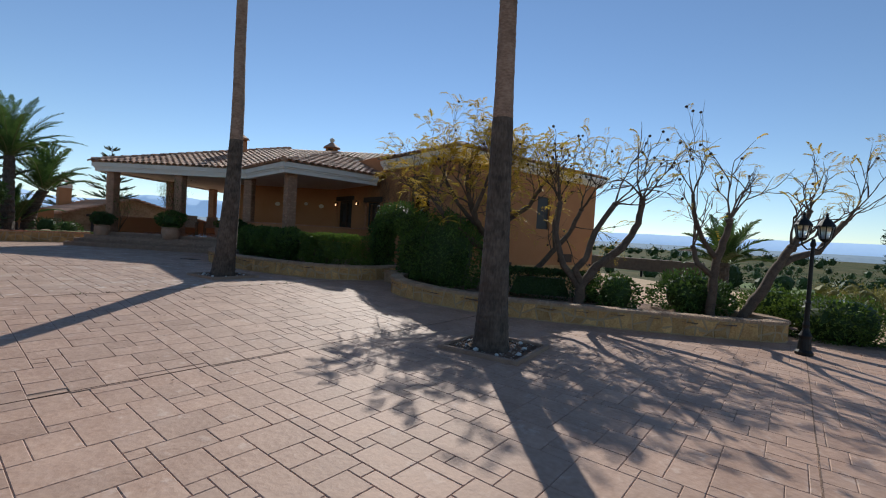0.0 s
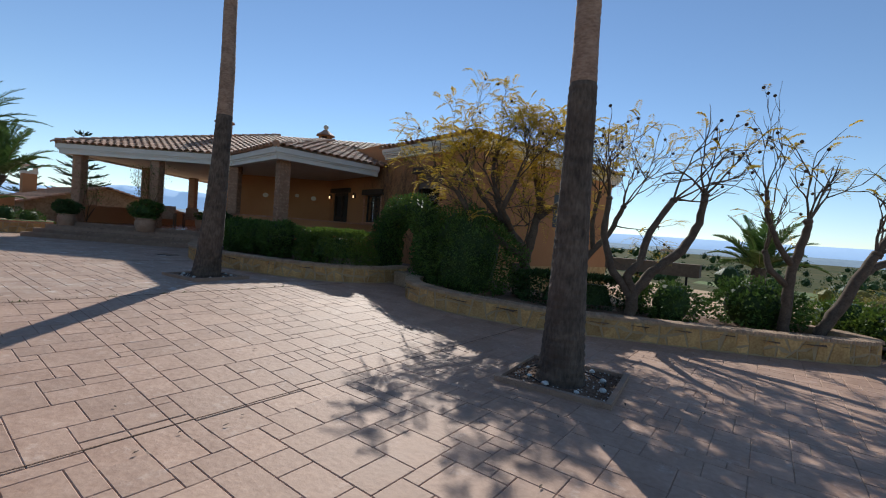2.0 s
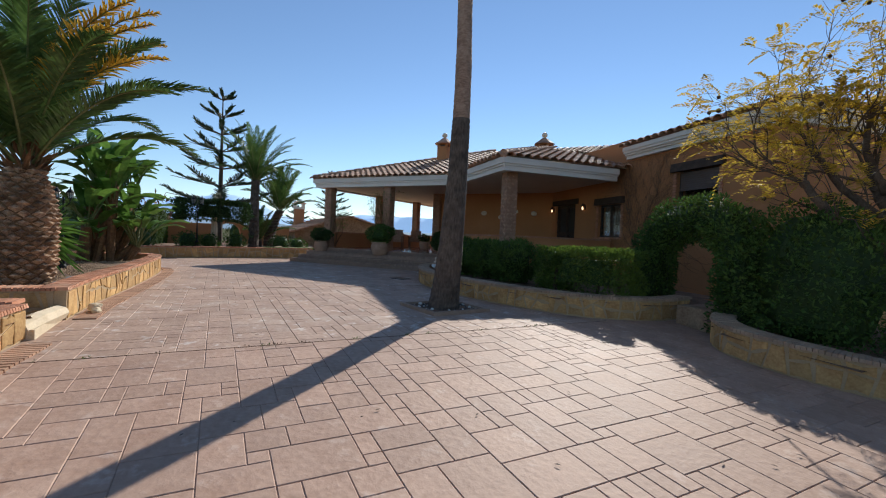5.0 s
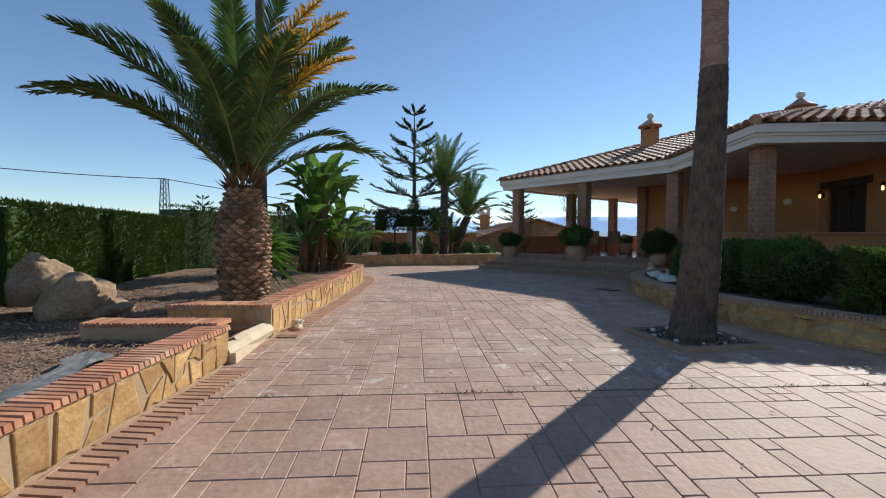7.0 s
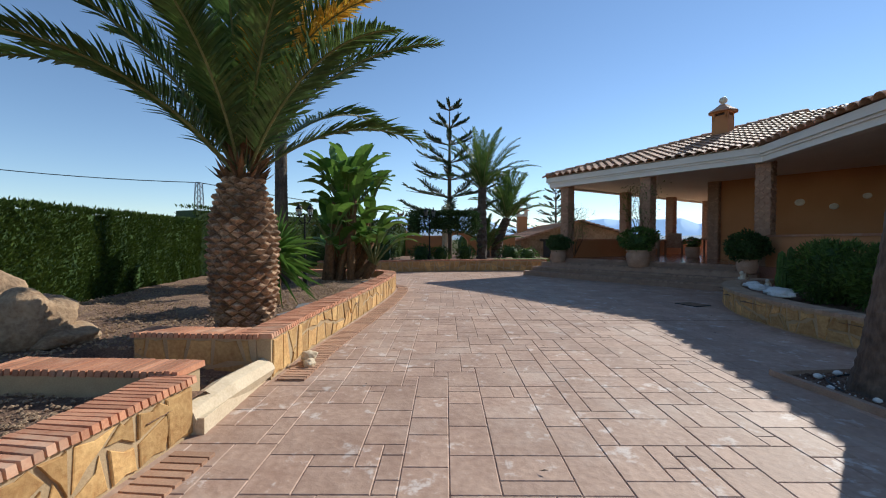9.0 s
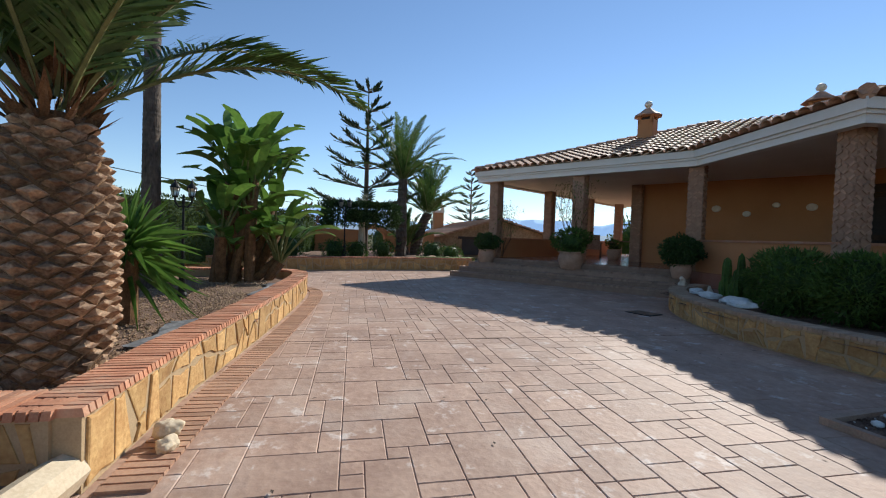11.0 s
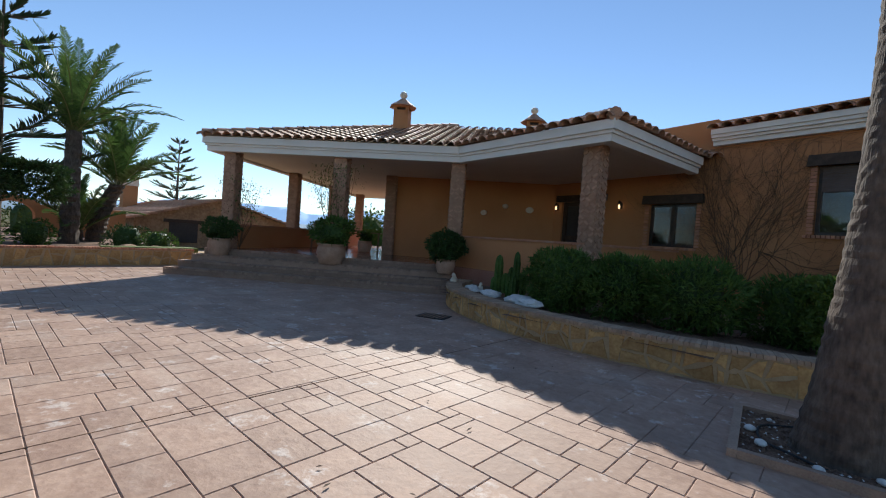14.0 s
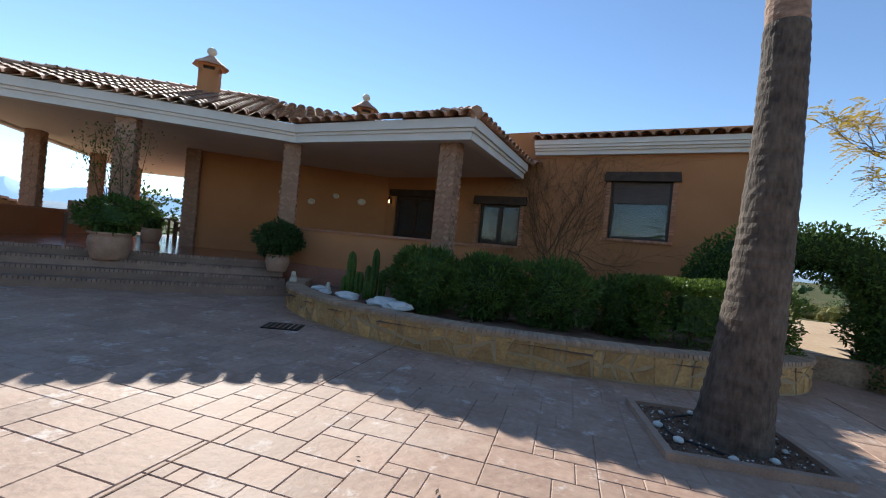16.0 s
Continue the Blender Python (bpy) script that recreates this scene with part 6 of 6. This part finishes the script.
pot("green plant in a square terracotta trough", -24.0, 10.6, FL, .26, .4, M_HEDGE, 400, (.25, .25, .18))


# ---- far garden, outbuilding, fields ----
def far_wall():
    root = thing("wall_garden", "ochre garden wall with an arched gateway", "wall", kind="structure")
    a, c = Vector((-33.5, -2.2)), Vector((-35.0, 5.6))
    d = (c - a).normalized()
    rz = math.degrees(math.atan2(d.y, d.x))
    m = pose(a.x, a.y, 0, 0, 0, rz)
    L = (c - a).length
    b = B(M_STUCCO)
    g0, g1 = 3.6, 4.9
    b.box(None, (g0, .3, 1.9), m=m @ pose(g0 / 2, 0, .75))
    b.box(None, (L - g1, .3, 1.9), m=m @ pose((g1 + L) / 2, 0, .75))
    n = 10
    R = (g1 - g0) / 2
    for k in range(n):
        t0, t1 = math.pi * k / n, math.pi * (k + 1) / n
        vs = []
        for y in (-.15, .15):
            for rr in (R, R + .32):
                for t in (t0, t1):
                    vs.append(m @ Vector((g0 + R + math.cos(t) * rr, y, 1.25 + math.sin(t) * rr * .8)))
        b.add(vs, [(0, 1, 3, 2), (4, 6, 7, 5), (0, 2, 6, 4), (1, 5, 7, 3), (0, 4, 5, 1), (2, 3, 7, 6)])
    b.obj("wall_face", root)


far_wall()
shrub_ball("green shrub seen through the garden gateway", (-37.5, 2.6, .9), (.9, .9, .9), 700, M_CYPRESS, "garden_shrub", (.14, .07))


def outbuilding():
    root = thing("outbuilding", "ochre stone outbuilding with a low tiled gable roof", "outbuilding")
    x0, x1, y0, y1, ym, zt, zr = -36.0, -48.0, 6.2, 15.5, 10.0, 1.5, 2.65
    b = B(M_RUBBLE)
    prof = [(y0, -.2), (y1, -.2), (y1, zt - .3), (ym, zr), (y0, zt)]
    n = len(prof)
    b.add([(x0, y, z) for y, z in prof] + [(x1, y, z) for y, z in prof], [tuple(range(n)), tuple(reversed(range(n, 2 * n)))] + [(i, n + i, n + (i + 1) % n, (i + 1) % n) for i in range(n)])
    b.obj("wall", root)
    rows = B(M_TILE)
    for sgn, ye, ze in ((-1, y0 - .4, zt - .06), (1, y1 + .3, zt - .34)):
        k = int(abs(ye - ym) / .3)
        for i in range(k):
            a, c2 = i / k, (i + 1.15) / k
            p = (ye + (ym - ye) * a, ze + (zr + .12 - ze) * a + .05)
            q = (ye + (ym - ye) * c2, ze + (zr + .12 - ze) * c2 - .02)
            rows.add([(x0 + .35, p[0], p[1]), (x0 + .35, q[0], q[1]), (x1, q[0], q[1]), (x1, p[0], p[1]), (x0 + .35, p[0], p[1] - .1), (x0 + .35, q[0], q[1] - .1), (x1, q[0], q[1] - .1), (x1, p[0], p[1] - .1)], [(0, 1, 2, 3), (0, 4, 5, 1), (3, 7, 4, 0), (7, 6, 5, 4)])
    rows.obj("roof", root, kind="stuff")
    # dark box set on the gable stands for the unlit window opening
    B(M_INNER_SHADE).box((x0 + .02, 8.3, .85), (.1, 1.3, 1.0)).obj("window", root)
    B(M_WOODDARK).box((x0 + .06, 8.3, 1.43), (.14, 1.8, .16)).obj("lintel", root)
    return root


outbuilding()
b = B(M_STUCCO)
root = thing("outbuilding_chimney", "tall ochre chimney with a pale cap", "chimney", kind="structure")
b.box((-46.3, 8.05, 1.8), (.9, .8, 3.4)).obj("shaft", root)
b = B(M_CERAMIC)
b.box((-46.3, 8.05, 3.6), (1.0, .9, .2))
for a in (-.4, .4):
    for c in (-.35, .35):
        b.box((-46.3 + a, 8.05 + c, 3.85), (.15, .15, .4))
b.obj("cap_posts", root)
B(M_TILE).box((-46.3, 8.05, 4.15), (1.3, 1.2, .25), 0, .3).obj("cap", root)

# timber rail on posts behind the house
root = thing("timber_rail", "long brown timber beam carried on posts", "fence")
B(M_BEAM).box((-11.8, 45.3, -.15), (11, 1.6, 1.15), 0).obj("beam", root)
for k in range(3):
    B(M_IRON).box((-15.5 + k * 4.1, 45.0, -1.15), (.18, .18, 1.3), 0).obj("post", root)


def grove(name, label, n, place, size, m, leaf, cnt):
    b = B(m)
    for _ in range(n):
        x, y = place()
        s = size * rng.uniform(.6, 1.2)
        z = land_z(x, y)
        c = (x, y, z + s * .6)
        b.rings([(c[0], c[1], c[2] + s * dz, s * rr) for dz, rr in ((-.55, .2), (-.3, .42), (.1, .45), (.35, .25), (.45, .05))], 9, .3)
        leaf_shell(b, cnt, ball_point(c, (s * .8, s * .8, s * .7), .25, x), leaf * s, leaf * s * .5)
    return b.obj(name, label=label, category="vegetation", kind="stuff")


grove("vineyard_rows", "rows of yellow-green vines on the lower field", 230, lambda: (rng.uniform(1.5, 26), rng.choice((17, 19.5, 22, 25, 28, 31, 35, 39)) + rng.uniform(-.3, .3)), .95, M_VINELEAF, .16, 150)
grove("field_shrubs", "scattered dark olive bushes over the plain", 130, lambda: (rng.uniform(-60, 60), 40 + rng.random() ** 1.5 * 190), 1.9, M_DARKLEAF_CORE, .17, 170)
grove("far_trees", "distant dark tree line on the plain", 150, lambda: (rng.uniform(-330, 300), rng.uniform(260, 620)), 5.0, M_DARKLEAF_CORE, .22, 70)
grove("west_trees", "distant bushes beyond the garden", 40, lambda: (rng.uniform(-90, -56), rng.uniform(-25, 40)), 1.5, M_DARKLEAF_CORE, .2, 90)
grove("porch_view_tree", "light green tree beyond the porch", 3, lambda: (-41 + rng.uniform(-.8, .8), 24 + rng.uniform(-.8, .8)), 3.0, M_CYPRESS, .11, 900)
grove("bare_trees", "pale bare-twigged trees behind the hedge", 4, lambda: (rng.uniform(-47, -43), rng.uniform(-4, -1)), 2.4, M_VINE, .2, 160)
for x, y, s in ((6.5, 38, 1.0), (8.2, 39, .8)):
    root = thing("pine_tree", "dark spreading pine beyond the vineyard", "tree")
    z = land_z(x, y)
    B(M_BARK).tube([(x, y, z), (x + .2, y, z + 2.2 * s), (x, y, z + 4 * s)], [.2, .14, .06], 8).obj("trunk", root)
    b = B(M_NEEDLE)
    for k in range(14):
        c = (x + rng.uniform(-1.6, 1.6) * s, y + rng.uniform(-1.4, 1.4), z + rng.uniform(1.7, 4.6) * s)
        leaf_shell(b, 260, ball_point(c, (.8 * s, .8 * s, .5 * s), .3, k), .22, .09)
    b.obj("crown", root)
root = thing("farm_house", "small pale farm building on the plain", "house")
B(M_WHITE).box((-70, 420, -1.5), (16, 9, 5)).obj("wall", root)
B(M_TILE).box((-70, 420, 2.0), (18, 11, 2.2), 0, .5).obj("roof", root)
B(M_GRASS).prism([(-45, 60), (40, 62), (60, 95), (-70, 92)], -3.6, lambda x, y: land_z(x, y) + .06).obj("ground_crop", label="bright green crop field on the plain", category="field", kind="structure")
b = B(M_DIRT)
b.prism([(1.6, 12.4), (14, 10.5), (16, 12.8), (2.4, 14.6)], -.5, -.2).obj("road_lane", label="pale earth lane beside the vines", category="lane", kind="structure")


def mast(x, y, z, h):
    root = thing("lattice_mast", "grey lattice power mast beyond the hedge", "mast")
    b = B(M_GREY)
    w = .45
    for a in (-1, 1):
        for c in (-1, 1):
            b.tube([(x + a * w, y + c * w, z), (x + a * w * .45, y + c * w * .45, z + h)], .05, 4)
    for k in range(12):
        z0, z1 = z + h * k / 12, z + h * (k + 1) / 12
        q0, q1 = w * (1 - .55 * k / 12), w * (1 - .55 * (k + 1) / 12)
        for a, c, e, f in ((-1, -1, 1, -1), (1, -1, 1, 1), (1, 1, -1, 1), (-1, 1, -1, -1)):
            b.tube([(x + a * q0, y + c * q0, z0), (x + e * q1, y + f * q1, z1)], .03, 4)
    b.obj("lattice", root)
    b = B(M_HOSE)
    def cable(p, q, sag):
        b.tube([Vector(p).lerp(Vector(q), k / 16) - Vector((0, 0, sag * 4 * (k / 16) * (1 - k / 16))) for k in range(17)], .035, 4)
    cable((x, y, z + h), (-38, -58, 10.5), 1.0)
    cable((x, y, z + h), (-90, 30, 3), 1.0)
    b.obj("cable", root)


mast(-47, -21.2, 0, 6.6)

# drain cover and litter on the drive
root = thing("drain_cover", "square dark cast drain cover set in the drive", "drain cover", kind="structure")
B(M_IRON).box((-16.3, 6.25, G(-16.3) + .006), (.5, .4, .014), 20).obj("plate", root)
b = B(M_STEP)
for k in range(6):
    b.box((-16.3 + (k - 2.5) * .075 * math.cos(radians(20)), 6.25 + (k - 2.5) * .075 * math.sin(radians(20)), G(-16.3) + .015), (.02, .34, .006), 20)
b.obj("ribs", root)
b = B(M_BARK)
for _ in range(60):
    x, y = rng.uniform(-15, -2), rng.uniform(0.2, 6)
    b.leaf(Vector((x, y, G(x) + .012)), Vector((rng.gauss(0, 1), rng.gauss(0, 1), .1)).normalized(), Vector((0, 0, 1)), rng.uniform(.03, .07), .02)
b.obj("dry_leaves", label="scattered dry leaves on the paving", category="litter", kind="stuff")


def expansion_joints():
    """Dirt-filled cuts across the drive, with weeds sprouting in the longest of them."""
    b = B(M_SOIL)
    for x, y0, y1 in ((-14.6, 0.1, 6.0), (-9.46, -0.3, 7.0), (-5.15, -1.2, 7.6), (0.27, -6, 9.4)):
        y = y0
        while y < y1:
            e = y + rng.uniform(.25, .5)
            b.box((x + rng.uniform(-.003, .003), (y + e) / 2, G(x) - .001), (rng.uniform(.008, .015), e - y, .008))
            y = e
    b.obj("expansion_joint", label="dirt-filled expansion joints across the concrete drive", category="joint", kind="structure")
    w = B(M_HEDGE).use(M_VINE).use(M_HEDGE)
    for _ in range(26):
        y, x = rng.uniform(-.2, 6.2), -9.46
        w.use(M_HEDGE if rng.random() < .5 else M_VINE)
        for _ in range(rng.randrange(5, 16)):
            w.leaf(Vector((x + rng.gauss(0, .012), y + rng.gauss(0, .03), G(x))), (rdir(.9) + Vector((0, 0, .3))).normalized(), rdir(), rng.uniform(.015, .045), .006)
    w.obj("joint_weeds", label="small green and dry weeds sprouting from the joint", category="weeds", kind="stuff")


expansion_joints()

# ---- slabs ----
def slabs():
    """Stamped ashlar: rectangles of whole modules filling the drive, with a cut line across it."""
    r = random.Random(3)
    u = 0.14
    sizes = [(3, 2), (2, 3), (3, 3), (2, 2), (4, 2), (2, 4), (4, 3), (3, 4), (1, 2), (2, 1), (1, 3), (3, 1)]
    weights = [6, 6, 3.5, 6, 1.5, 1.5, 1.2, 1.2, 1.2, 1.2, .8, .8]
    data = {}

    def mesh_of(w, h, m_slab):
        key = (w, h, m_slab.name)
        if key not in data:
            X, Y, g = w * u / 2 - .0013, h * u / 2 - .0013, .006
            vs = [(-X, -Y, -.02), (X, -Y, -.02), (X, Y, -.02), (-X, Y, -.02), (-X, -Y, -.005), (X, -Y, -.005), (X, Y, -.005), (-X, Y, -.005), (-X + g, -Y + g, 0), (X - g, -Y + g, 0), (X - g, Y - g, 0), (-X + g, Y - g, 0)]
            fs = [(8, 9, 10, 11)] + [(a * 4 + i, a * 4 + (i + 1) % 4, a * 4 + 4 + (i + 1) % 4, a * 4 + 4 + i) for a in (0, 1) for i in range(4)]
            data[key] = (B(m_slab).add(vs, fs).mesh("slab"), vs, fs)
        return data[key]

    rest = B(M_SLAB)
    made = 0
    for x_hi, x_lo in ((10.0, -9.46), (-9.46, -26.68)):
        nx, ny = int(round((x_hi - x_lo) / u)), 143
        used = set()
        for i in range(nx):
            for j in range(ny):
                if (i, j) in used:
                    continue
                for _ in range(12):
                    w, h = r.choices(sizes, weights)[0]
                    if i + w <= nx and j + h <= ny and not any((i + a, j + c) in used for a in range(w) for c in range(h)):
                        break
                else:
                    w, h = 1, 1
                used.update((i + a, j + c) for a in range(w) for c in range(h))
                x, y = x_hi - (i + w / 2) * u, -8.4 + (j + h / 2) * u
                if (x < -5 and y < -1.2) or (x < -19.5 and y > 8.5) or (x < -12 and y > 9) or (-8 < x < -1.5 and y > 9.8):
                    continue
                me, vs, fs = mesh_of(w, h, M_SLAB_NEAR if x_lo > -10 else M_SLAB)
                slope = math.degrees(math.atan((G(x - .1) - G(x + .1)) / .2))
                m = pose(x, y, G(x) + r.uniform(-.001, .001), 0, slope, 0)
                if made < 300 and -13.0 < x < -8.0 and 1.5 < y < 5.0:
                    ob = new("slab", me)
                    ob.parent, ob.matrix_basis = DRIVE, m
                    made += 1
                else:
                    rest.use(M_SLAB_NEAR if x_lo > -10 else M_SLAB).add([m @ Vector(v) for v in vs], fs)
    rest.obj("slabs", DRIVE, kind="stuff")


slabs()
